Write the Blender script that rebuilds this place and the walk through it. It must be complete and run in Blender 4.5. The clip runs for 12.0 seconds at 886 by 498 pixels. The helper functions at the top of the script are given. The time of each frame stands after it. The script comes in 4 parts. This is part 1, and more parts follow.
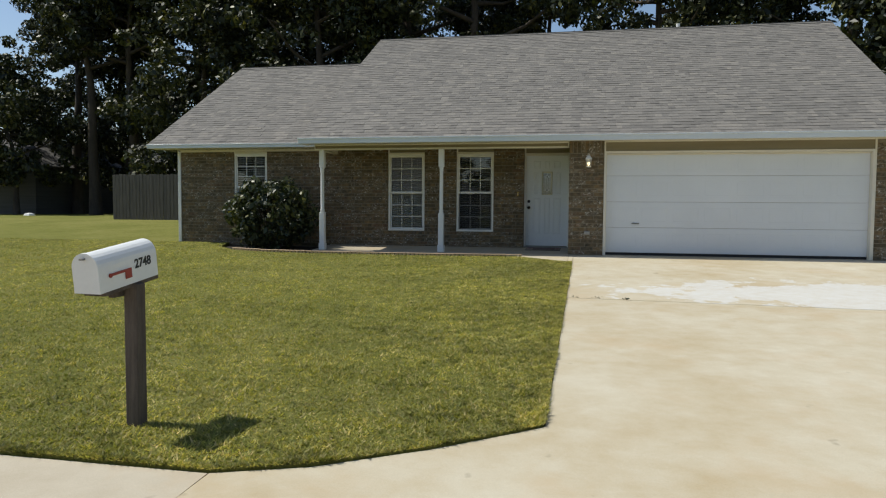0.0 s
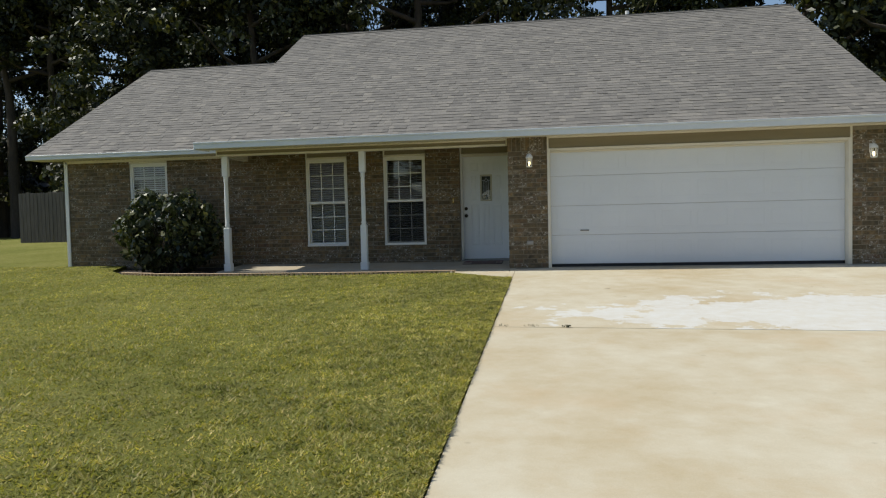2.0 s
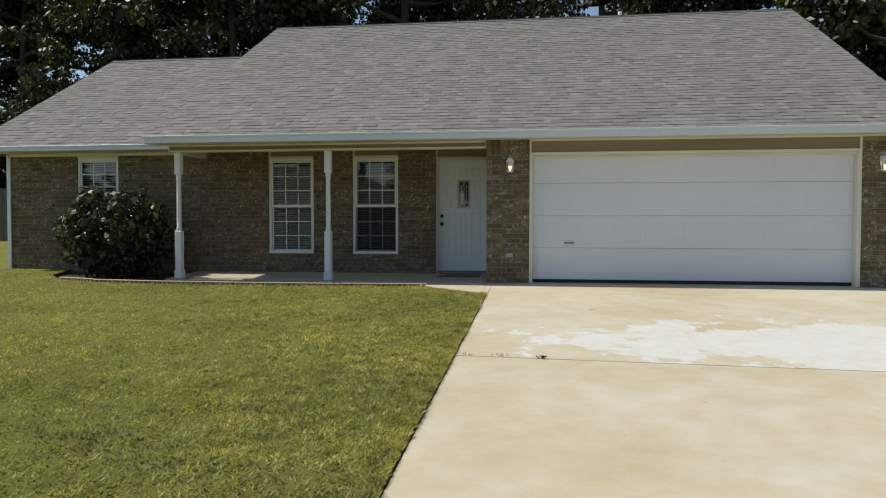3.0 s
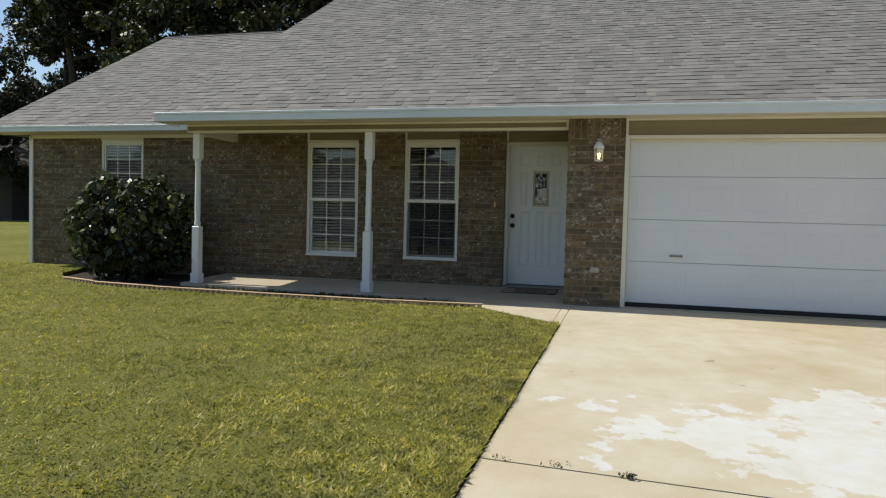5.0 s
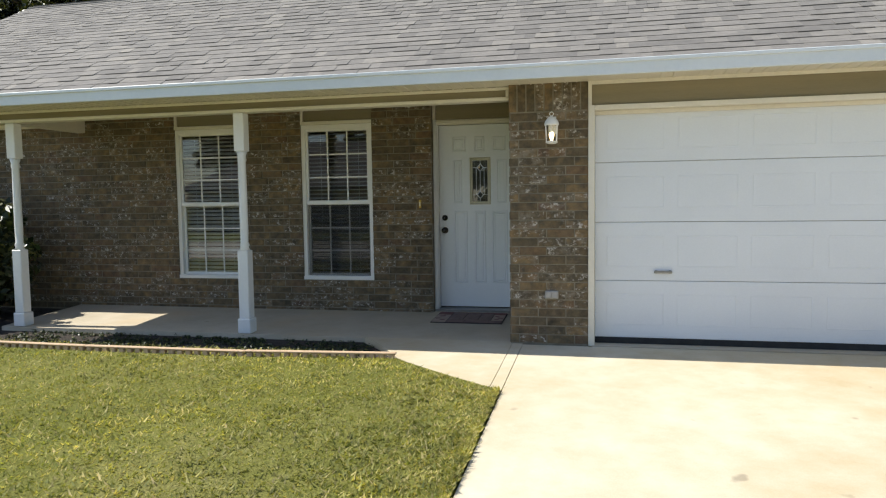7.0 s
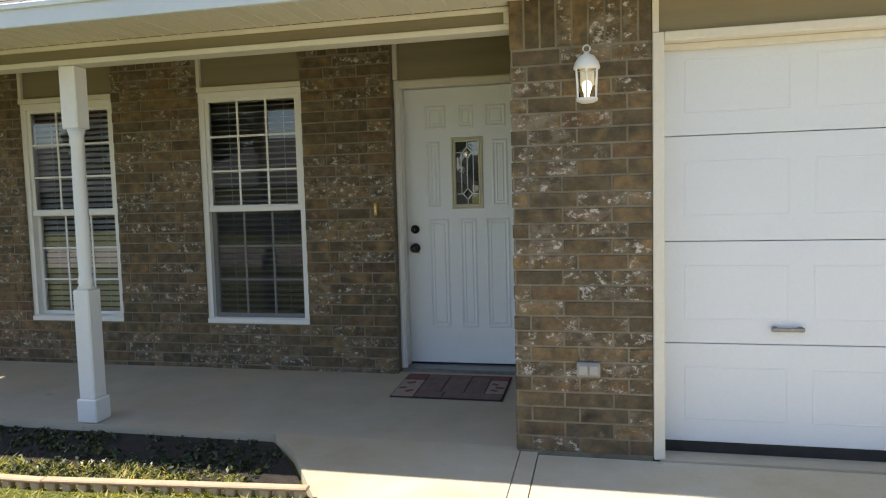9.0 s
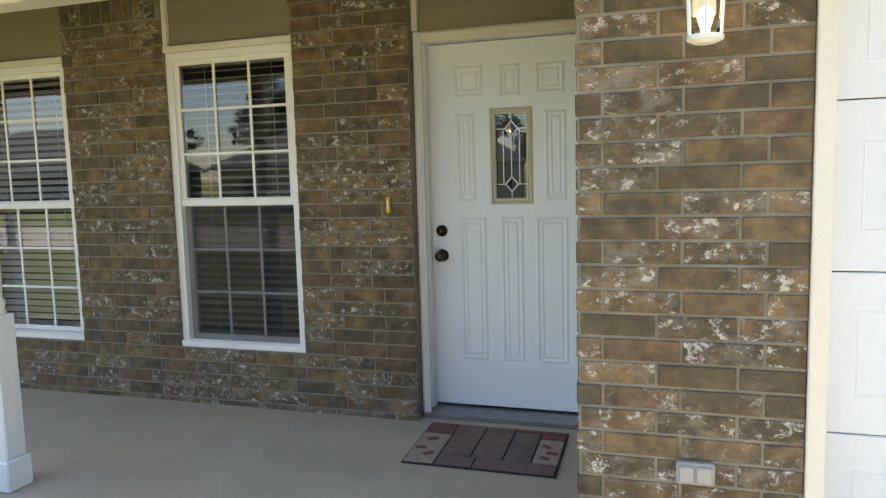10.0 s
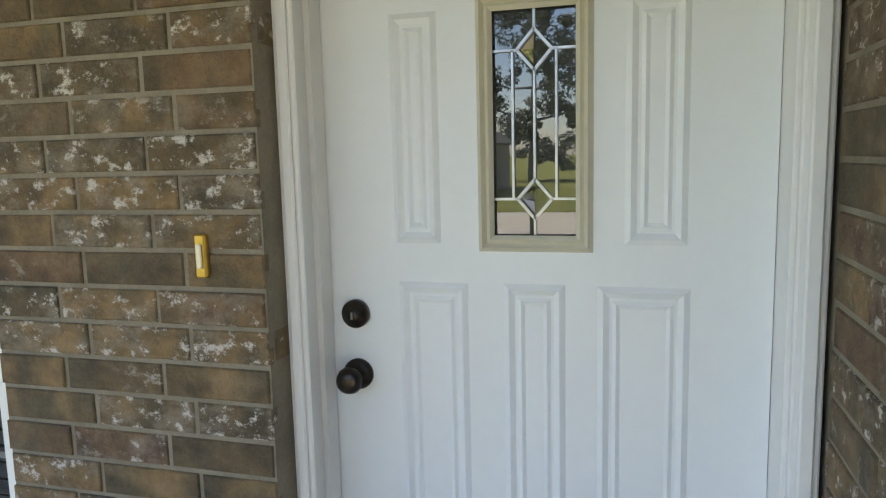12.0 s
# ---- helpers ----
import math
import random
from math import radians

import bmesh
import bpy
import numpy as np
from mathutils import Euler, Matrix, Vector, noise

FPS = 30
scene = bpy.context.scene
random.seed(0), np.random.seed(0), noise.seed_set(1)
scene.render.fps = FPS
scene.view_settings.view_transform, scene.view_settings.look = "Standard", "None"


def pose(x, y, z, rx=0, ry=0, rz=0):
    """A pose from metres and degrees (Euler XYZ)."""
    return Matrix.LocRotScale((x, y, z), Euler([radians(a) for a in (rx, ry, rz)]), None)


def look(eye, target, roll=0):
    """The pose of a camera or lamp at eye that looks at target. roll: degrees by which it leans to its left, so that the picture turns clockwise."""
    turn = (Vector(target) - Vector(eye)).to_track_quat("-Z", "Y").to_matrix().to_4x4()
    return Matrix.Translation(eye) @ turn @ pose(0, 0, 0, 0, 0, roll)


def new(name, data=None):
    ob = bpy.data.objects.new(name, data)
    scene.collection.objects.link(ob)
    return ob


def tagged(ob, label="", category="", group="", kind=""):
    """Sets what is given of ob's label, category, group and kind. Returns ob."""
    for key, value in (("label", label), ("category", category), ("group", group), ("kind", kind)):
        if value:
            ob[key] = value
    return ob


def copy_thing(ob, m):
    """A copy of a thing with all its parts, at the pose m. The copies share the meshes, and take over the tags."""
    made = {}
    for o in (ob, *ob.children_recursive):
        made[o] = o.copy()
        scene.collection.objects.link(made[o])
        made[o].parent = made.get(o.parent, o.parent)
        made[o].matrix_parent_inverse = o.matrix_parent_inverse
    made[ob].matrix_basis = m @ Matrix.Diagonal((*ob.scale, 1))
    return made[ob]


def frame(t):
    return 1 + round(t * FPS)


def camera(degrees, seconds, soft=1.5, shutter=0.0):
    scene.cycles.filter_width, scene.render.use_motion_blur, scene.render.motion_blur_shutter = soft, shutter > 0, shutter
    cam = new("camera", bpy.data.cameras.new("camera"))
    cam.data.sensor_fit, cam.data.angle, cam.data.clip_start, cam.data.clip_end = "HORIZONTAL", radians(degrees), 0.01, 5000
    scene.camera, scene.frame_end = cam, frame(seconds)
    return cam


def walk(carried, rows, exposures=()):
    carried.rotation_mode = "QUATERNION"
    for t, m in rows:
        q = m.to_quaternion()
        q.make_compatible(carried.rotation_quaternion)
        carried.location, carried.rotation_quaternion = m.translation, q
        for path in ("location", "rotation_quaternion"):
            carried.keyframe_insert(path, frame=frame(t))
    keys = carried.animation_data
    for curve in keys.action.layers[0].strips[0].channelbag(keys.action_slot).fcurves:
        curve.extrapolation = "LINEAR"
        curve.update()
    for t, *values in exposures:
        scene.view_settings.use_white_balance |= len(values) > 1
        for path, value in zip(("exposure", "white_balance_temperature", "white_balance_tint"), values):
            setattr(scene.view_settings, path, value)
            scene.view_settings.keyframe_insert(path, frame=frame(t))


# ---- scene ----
cam = camera(64.4, 12.0, soft=1.15)
PATH = [
    (0, (0.564, -0.261, 1.291), (0.169, 1.696, 1.176), 0.4),
    (0.5, (0.627, 0.228, 1.302), (0.233, 2.187, 1.216), -0.7),
    (1, (0.744, 0.754, 1.271), (0.372, 2.719, 1.261), 0.1),
    (1.5, (0.818, 1.262, 1.264), (0.561, 3.244, 1.199), 0.9),
    (2, (0.942, 1.826, 1.255), (0.642, 3.802, 1.172), -1.3),
    (2.5, (1.028, 2.382, 1.236), (0.707, 4.352, 1.117), -1.7),
    (2.7, (1.055, 2.61, 1.246), (0.789, 4.592, 1.194), 0.1),
    (4.3, (1.072, 4.637, 1.304), (0.715, 6.599, 1.15), -0.0),
    (4.5, (1.116, 4.88, 1.34), (0.666, 6.827, 1.282), 0.3),
    (5, (1.104, 5.537, 1.378), (0.572, 7.463, 1.296), 1.5),
    (5.5, (1.137, 6.197, 1.492), (0.628, 8.13, 1.433), 0.1),
    (6, (1.145, 6.863, 1.616), (0.621, 8.792, 1.577), 0.9),
    (6.5, (1.096, 7.476, 1.678), (0.708, 9.435, 1.586), 2.6),
    (6.7, (1.073, 7.728, 1.668), (0.679, 9.686, 1.558), 0.5),
    (8.3, (0.911, 9.982, 1.678), (0.36, 11.893, 1.471), -1.1),
    (8.5, (0.821, 10.196, 1.694), (0.379, 12.138, 1.509), 1.3),
    (9, (0.697, 10.86, 1.713), (0.243, 12.802, 1.563), -1.5),
    (9.5, (0.617, 11.495, 1.766), (0.028, 13.403, 1.648), -1.6),
    (10, (0.496, 12.154, 1.785), (-0.101, 14.052, 1.576), -1.5),
    (10.5, (0.419, 12.845, 1.84), (-0.322, 14.696, 1.683), -2.5),
    (11, (0.23, 13.5, 1.813), (-0.518, 15.327, 1.612), 0.7),
    (11.5, (0.141, 14.086, 1.827), (-0.708, 15.876, 1.554), -2.9),
    (12, (-0.084, 14.538, 1.818), (-0.634, 16.443, 1.557), -1.4),
]
EXPOSURES = [(0, 0.06, 6450, 9), (4.5, 0.1, 6450, 9), (5.5, 0.3, 6430, 9), (6.5, 0.7, 6430, 10), (8.5, 0.9, 6550, 13), (9.5, 1.45, 6620, 13), (10, 1.9, 6700, 13), (10.5, 2.33, 6800, 14), (11, 2.44, 6680, 15), (11.5, 2.38, 6520, 16), (12, 2.3, 6400, 15)]
walk(cam, [(t, look(eye, target, roll)) for t, eye, target, roll in PATH], EXPOSURES)

# ---- world, sun, exposure ----
scene.view_settings.exposure = 0.0
SUN_TO = Vector((-0.66, -0.026, 1.0)).normalized()
world = bpy.data.worlds.new("sky_world")
scene.world = world
world.use_nodes = True
wn = world.node_tree.nodes
sky = wn.new("ShaderNodeTexSky")
sky.sky_type = 'NISHITA'
sky.sun_disc = False
sky.sun_elevation = math.asin(SUN_TO.z)
sky.sun_rotation = math.atan2(SUN_TO.x, SUN_TO.y)
sky.dust_density = 0.6
wn["Background"].inputs[1].default_value = 0.108
world.node_tree.links.new(sky.outputs[0], wn["Background"].inputs[0])
sun_data = bpy.data.lights.new("sun", "SUN")
sun_data.energy, sun_data.angle, sun_data.color = 4.1, radians(0.53), (1.0, 0.965, 0.86)
sun = new("sun", sun_data)
sun.matrix_world = look(SUN_TO * 60, (0, 0, 0))


# ---- materials ----
def nodes_of(name):
    m = bpy.data.materials.new(name)
    m.use_nodes = True
    return m, m.node_tree.nodes, m.node_tree.links, m.node_tree.nodes["Principled BSDF"]


def noise_of(n, l, src, scale, detail=4.0, rough=0.55, stretch=None):
    t = n.new("ShaderNodeTexNoise")
    t.inputs["Scale"].default_value, t.inputs["Detail"].default_value, t.inputs["Roughness"].default_value = scale, detail, rough
    if stretch:
        mp = n.new("ShaderNodeMapping")
        mp.inputs["Scale"].default_value = stretch
        l.new(src, mp.inputs["Vector"])
        src = mp.outputs[0]
    l.new(src, t.inputs["Vector"])
    return t.outputs["Fac"]


def ramp(n, l, src, stops):
    r = n.new("ShaderNodeValToRGB")
    while len(r.color_ramp.elements) < len(stops):
        r.color_ramp.elements.new(0.5)
    for e, (p, c) in zip(r.color_ramp.elements, stops):
        e.position = p
        e.color = (*c, 1) if len(c) == 3 else c
    l.new(src, r.inputs[0])
    return r.outputs[0]


def mix(n, l, fac, a, b, mode='MIX'):
    m = n.new("ShaderNodeMix")
    m.data_type, m.blend_type = 'RGBA', mode
    for sock, v in ((m.inputs[0], fac), (m.inputs[6], a), (m.inputs[7], b)):
        if isinstance(v, (int, float)):
            sock.default_value = v
        elif isinstance(v, tuple):
            sock.default_value = (*v, 1)
        else:
            l.new(v, sock)
    return m.outputs[2]


def calc(n, l, op, a, b=0.0):
    m = n.new("ShaderNodeMath")
    m.operation = op
    for sock, v in zip(m.inputs, (a, b)):
        if isinstance(v, (int, float)):
            sock.default_value = v
        else:
            l.new(v, sock)
    return m.outputs[0]


def bump(n, l, b, height, strength, dist):
    u = n.new("ShaderNodeBump")
    u.inputs["Strength"].default_value, u.inputs["Distance"].default_value = strength, dist
    l.new(height, u.inputs["Height"])
    l.new(u.outputs[0], b.inputs["Normal"])


def piece_random(n, l):
    """A number of its own for each object and for each loose island of a joined mesh."""
    ob, geo = n.new("ShaderNodeObjectInfo"), n.new("ShaderNodeNewGeometry")
    return calc(n, l, 'FRACT', calc(n, l, 'ADD', calc(n, l, 'MULTIPLY', ob.outputs["Random"], 7.31), geo.outputs["Random Per Island"])), geo.outputs["Position"]


def plain(name, a, b, scale=3.0, rough=0.5, fine=60.0, relief=0.15, dist=0.002, metal=0.0, stretch=None):
    """Two tones in large and fine grain, with a slight relief."""
    m, n, l, s = nodes_of(name)
    pos = n.new("ShaderNodeNewGeometry").outputs["Position"]
    big, small = noise_of(n, l, pos, scale, 5, 0.6, stretch), noise_of(n, l, pos, fine, 3, 0.6, stretch)
    f = calc(n, l, 'ADD', calc(n, l, 'MULTIPLY', big, 0.7), calc(n, l, 'MULTIPLY', small, 0.3))
    l.new(ramp(n, l, f, [(0.32, a), (0.68, b)]), s.inputs["Base Color"])
    s.inputs["Roughness"].default_value, s.inputs["Metallic"].default_value = rough, metal
    bump(n, l, s, small, relief, dist)
    return m


def brick_material():
    m, n, l, s = nodes_of("brick_clay")
    rnd, pos = piece_random(n, l)
    tone = calc(n, l, 'ADD', calc(n, l, 'MULTIPLY', rnd, 0.72), calc(n, l, 'MULTIPLY', calc(n, l, 'SUBTRACT', noise_of(n, l, pos, 8, 3, 0.5), 0.3), 0.7))
    base = ramp(n, l, tone, [(0.0, (0.055, 0.046, 0.030)), (0.16, (0.134, 0.101, 0.057)), (0.34, (0.093, 0.078, 0.049)), (0.5, (0.212, 0.147, 0.073)), (0.64, (0.110, 0.092, 0.057)), (0.8, (0.176, 0.120, 0.066)), (0.92, (0.128, 0.083, 0.053)), (1.0, (0.078, 0.068, 0.047))])
    blot = noise_of(n, l, pos, 14, 5, 0.65)
    base = mix(n, l, 0.75, base, ramp(n, l, blot, [(0.3, (0.42, 0.42, 0.44)), (0.7, (1.5, 1.38, 1.2))]), 'MULTIPLY')
    fleck = noise_of(n, l, pos, 22, 8, 0.75, (1, 1, 1.25))
    where = noise_of(n, l, pos, 2.3, 3, 0.5)
    some = ramp(n, l, calc(n, l, 'ADD', calc(n, l, 'FRACT', calc(n, l, 'MULTIPLY', rnd, 5.7)), calc(n, l, 'MULTIPLY', where, 0.8)), [(0.8, (0, 0, 0)), (1.3, (1, 1, 1))])
    smear = calc(n, l, 'MULTIPLY', ramp(n, l, fleck, [(0.545, (0, 0, 0)), (0.62, (1, 1, 1))]), some)
    cloud = calc(n, l, 'MULTIPLY', ramp(n, l, noise_of(n, l, pos, 9, 6, 0.7, (1, 1, 1.6)), [(0.48, (0, 0, 0)), (0.72, (0.55, 0.55, 0.55))]), calc(n, l, 'ADD', some, 0.25))
    base = mix(n, l, cloud, base, (0.32, 0.275, 0.215))
    l.new(mix(n, l, smear, base, (0.55, 0.51, 0.45)), s.inputs["Base Color"])
    s.inputs["Roughness"].default_value = 0.9
    bump(n, l, s, calc(n, l, 'ADD', noise_of(n, l, pos, 90, 4, 0.7), blot), 0.9, 0.009)
    return m


def shingle_material():
    m, n, l, s = nodes_of("asphalt_shingle")
    rnd, pos = piece_random(n, l)
    base = ramp(n, l, rnd, [(0.0, (0.141, 0.133, 0.123)), (0.3, (0.168, 0.159, 0.146)), (0.7, (0.185, 0.174, 0.159)), (0.9, (0.201, 0.189, 0.171)), (1.0, (0.226, 0.211, 0.187))])
    grain = noise_of(n, l, pos, 220, 2, 0.8)
    base = mix(n, l, 0.6, base, ramp(n, l, grain, [(0.25, (0.6, 0.6, 0.6)), (0.75, (1.3, 1.3, 1.3))]), 'MULTIPLY')
    base = mix(n, l, 0.6, base, ramp(n, l, noise_of(n, l, pos, 9, 3, 0.75, (1, 3.2, 3.2)), [(0.3, (0.68, 0.68, 0.68)), (0.72, (1.34, 1.32, 1.29))]), 'MULTIPLY')
    worn = noise_of(n, l, pos, 0.8, 4, 0.6)
    base = mix(n, l, 0.5, base, ramp(n, l, worn, [(0.3, (0.85, 0.84, 0.83)), (0.7, (1.12, 1.1, 1.08))]), 'MULTIPLY')
    l.new(base, s.inputs["Base Color"])
    s.inputs["Roughness"].default_value = 0.92
    bump(n, l, s, grain, 0.5, 0.003)
    return m


def concrete_material(name, a, b, bleached=False):
    m, n, l, s = nodes_of(name)
    pos = n.new("ShaderNodeNewGeometry").outputs["Position"]
    big, mid, fine = noise_of(n, l, pos, 0.55, 6, 0.6), noise_of(n, l, pos, 3.2, 6, 0.65), noise_of(n, l, pos, 120, 3, 0.7)
    f = calc(n, l, 'ADD', calc(n, l, 'MULTIPLY', big, 0.6), calc(n, l, 'MULTIPLY', mid, 0.4))
    base = ramp(n, l, f, [(0.34, a), (0.66, b)])
    base = mix(n, l, 0.35, base, ramp(n, l, fine, [(0.3, (0.8, 0.8, 0.8)), (0.7, (1.15, 1.15, 1.15))]), 'MULTIPLY')
    rust = noise_of(n, l, pos, 0.85, 5, 0.65)
    base = mix(n, l, ramp(n, l, rust, [(0.52, (0, 0, 0)), (0.72, (0.5, 0.5, 0.5))]), base, (0.48, 0.355, 0.21))
    spot = noise_of(n, l, pos, 5.5, 2, 0.4)
    base = mix(n, l, ramp(n, l, spot, [(0.73, (0, 0, 0)), (0.8, (0.5, 0.5, 0.5))]), base, (0.16, 0.13, 0.09))
    if bleached:
        # a lighter skim coat with a ragged rim on the slab next to the garage
        sep = n.new("ShaderNodeSeparateXYZ")
        l.new(pos, sep.inputs[0])
        dx = calc(n, l, 'MULTIPLY', calc(n, l, 'SUBTRACT', sep.outputs[0], 4.2), 0.31)
        dy = calc(n, l, 'MULTIPLY', calc(n, l, 'SUBTRACT', sep.outputs[1], 10.0), 0.72)
        d = calc(n, l, 'SQRT', calc(n, l, 'ADD', calc(n, l, 'MULTIPLY', dx, dx), calc(n, l, 'MULTIPLY', dy, dy)))
        ragged = calc(n, l, 'ADD', d, calc(n, l, 'MULTIPLY', calc(n, l, 'SUBTRACT', noise_of(n, l, pos, 1.7, 8, 0.65), 0.5), 2.6))
        mask = ramp(n, l, ragged, [(0.8, (1, 1, 1)), (0.85, (0, 0, 0))])
        base = mix(n, l, calc(n, l, 'MULTIPLY', mask, calc(n, l, 'ADD', 0.05, calc(n, l, 'MULTIPLY', noise_of(n, l, pos, 6, 6, 0.7), 1.3))), base, (0.6, 0.595, 0.57))
    l.new(base, s.inputs["Base Color"])
    s.inputs["Roughness"].default_value = 0.88
    bump(n, l, s, calc(n, l, 'ADD', fine, calc(n, l, 'MULTIPLY', mid, 0.5)), 0.35, 0.004)
    return m


def lawn_material():
    m, n, l, s = nodes_of("lawn_turf")
    pos = n.new("ShaderNodeNewGeometry").outputs["Position"]
    big, mid, fine = noise_of(n, l, pos, 0.6, 5, 0.6), noise_of(n, l, pos, 7, 5, 0.7), noise_of(n, l, pos, 60, 4, 0.8)
    f = calc(n, l, 'ADD', calc(n, l, 'MULTIPLY', big, 0.5), calc(n, l, 'MULTIPLY', mid, 0.5))
    base = ramp(n, l, f, [(0.3, (0.15, 0.165, 0.035)), (0.5, (0.235, 0.235, 0.06)), (0.7, (0.33, 0.3, 0.11))])
    base = mix(n, l, 0.8, base, ramp(n, l, fine, [(0.3, (0.45, 0.47, 0.45)), (0.7, (1.3, 1.3, 1.25))]), 'MULTIPLY')
    l.new(base, s.inputs["Base Color"])
    s.inputs["Roughness"].default_value = 0.95
    s.inputs["Specular IOR Level"].default_value = 0.1
    bump(n, l, s, calc(n, l, 'ADD', fine, mid), 1.0, 0.03)
    return m


def leaf_material(name, stops, gloss=0.5, translucent=0.3, tufts=0.0):
    m, n, l, s = nodes_of(name)
    rnd, pos = piece_random(n, l)
    big = noise_of(n, l, pos, 0.7, 3, 0.5)
    base = ramp(n, l, rnd, stops)
    base = mix(n, l, 0.7, base, ramp(n, l, big, [(0.35, (0.6, 0.62, 0.6)), (0.65, (1.25, 1.2, 1.1))]), 'MULTIPLY')
    if tufts:
        base = mix(n, l, tufts, base, ramp(n, l, noise_of(n, l, pos, 6.5, 6, 0.78), [(0.36, (0.3, 0.34, 0.28)), (0.52, (1.0, 1.0, 1.0)), (0.66, (1.6, 1.5, 1.4))]), 'MULTIPLY')
    l.new(base, s.inputs["Base Color"])
    s.inputs["Roughness"].default_value = gloss
    tr = n.new("ShaderNodeBsdfTranslucent")
    l.new(mix(n, l, 1.0, base, (1.0, 1.0, 0.45), 'MULTIPLY'), tr.inputs[0])
    ms = n.new("ShaderNodeMixShader")
    ms.inputs[0].default_value = translucent
    l.new(s.outputs[0], ms.inputs[1])
    l.new(tr.outputs[0], ms.inputs[2])
    l.new(ms.outputs[0], n["Material Output"].inputs[0])
    return m


def glass_material(name, ior, tint=(0.9, 0.93, 0.93), frosted=0.0):
    m, n, l, s = nodes_of(name)
    n.remove(s)
    g, t, f, ms = n.new("ShaderNodeBsdfGlossy"), n.new("ShaderNodeBsdfTransparent"), n.new("ShaderNodeFresnel"), n.new("ShaderNodeMixShader")
    g.inputs["Roughness"].default_value = 0.0
    t.inputs[0].default_value = (*tint, 1)
    f.inputs[0].default_value = ior
    l.new(f.outputs[0], ms.inputs[0])
    body = t.outputs[0]
    if frosted:
        # textured glass scatters part of the light
        d, half = n.new("ShaderNodeBsdfDiffuse"), n.new("ShaderNodeMixShader")
        pos = n.new("ShaderNodeNewGeometry").outputs["Position"]
        l.new(ramp(n, l, noise_of(n, l, pos, 45, 3, 0.6), [(0.35, (0.16, 0.175, 0.165)), (0.65, (0.34, 0.36, 0.34))]), d.inputs[0])
        half.inputs[0].default_value = frosted
        l.new(t.outputs[0], half.inputs[1])
        l.new(d.outputs[0], half.inputs[2])
        body = half.outputs[0]
    l.new(body, ms.inputs[1])
    l.new(g.outputs[0], ms.inputs[2])
    l.new(ms.outputs[0], n["Material Output"].inputs[0])
    return m


def screen_material():
    m, n, l, s = nodes_of("insect_screen")
    s.inputs["Base Color"].default_value = (0.012, 0.012, 0.013, 1)
    s.inputs["Roughness"].default_value = 0.7
    t, ms = n.new("ShaderNodeBsdfTransparent"), n.new("ShaderNodeMixShader")
    ms.inputs[0].default_value = 0.3
    l.new(t.outputs[0], ms.inputs[1])
    l.new(s.outputs[0], ms.inputs[2])
    l.new(ms.outputs[0], n["Material Output"].inputs[0])
    return m


def glow_material(name, colour, strength):
    m, n, l, s = nodes_of(name)
    s.inputs["Emission Color"].default_value = (*colour, 1)
    s.inputs["Emission Strength"].default_value = strength
    return m


BRICK = brick_material()
MORTAR = plain("mortar", (0.163, 0.139, 0.098), (0.284, 0.248, 0.180), 9, 0.95, 150, 0.5, 0.004)
SHINGLE = shingle_material()
ROOF_DECK = plain("roof_underlay", (0.05, 0.048, 0.046), (0.08, 0.076, 0.07), 5, 0.95)
DRIVE_TONES = ((0.43, 0.345, 0.21), (0.57, 0.525, 0.415))
DRIVE = concrete_material("drive_concrete", *DRIVE_TONES)
DRIVE_PATCHED = concrete_material("patched_drive_concrete", *DRIVE_TONES, True)
STREET = concrete_material("street_concrete", (0.42, 0.36, 0.265), (0.55, 0.5, 0.4))
PORCH = concrete_material("porch_concrete", (0.38, 0.325, 0.235), (0.52, 0.455, 0.35))
LAWN = lawn_material()
BLADE = leaf_material("grass_blade", [(0.0, (0.21, 0.245, 0.06)), (0.4, (0.385, 0.38, 0.105)), (0.75, (0.51, 0.46, 0.16)), (1.0, (0.6, 0.5, 0.25))], 0.7, 0.45, 0.9)
MULCH = plain("bed_soil", (0.02, 0.016, 0.012), (0.055, 0.042, 0.03), 14, 1.0, 90, 0.9, 0.02)
WHITE = plain("white_paint", (0.74, 0.74, 0.72), (0.82, 0.82, 0.8), 1.2, 0.45, 40, 0.08)
CREAM = plain("cream_trim_paint", (0.64, 0.6, 0.5), (0.74, 0.7, 0.6), 1.5, 0.5, 40, 0.08)
GUTTER = plain("gutter_enamel", (0.6, 0.645, 0.67), (0.7, 0.735, 0.75), 1.0, 0.4, 30, 0.08)
SOFFIT = plain("soffit_vinyl", (0.6, 0.56, 0.46), (0.68, 0.64, 0.54), 1.5, 0.6, 30, 0.1)
TAN = plain("tan_siding", (0.2, 0.168, 0.1), (0.265, 0.225, 0.14), 1.5, 0.7, 50, 0.2, 0.002, 0.0, (0.3, 1, 6))
DOOR_PAINT = plain("door_paint", (0.76, 0.79, 0.8), (0.82, 0.85, 0.855), 0.8, 0.38, 25, 0.08)
GARAGE_PAINT = plain("garage_door_enamel", (0.65, 0.68, 0.71), (0.73, 0.76, 0.785), 0.5, 0.42, 90, 0.2)
LITE_FRAME = plain("lite_frame_plastic", (0.6, 0.57, 0.44), (0.68, 0.65, 0.52), 3, 0.45, 50, 0.1)
VINYL = plain("window_vinyl", (0.76, 0.75, 0.71), (0.83, 0.82, 0.78), 2, 0.4, 40, 0.06)
BLIND = plain("blind_slat_vinyl", (0.78, 0.77, 0.73), (0.85, 0.84, 0.8), 2, 0.5, 40, 0.05)
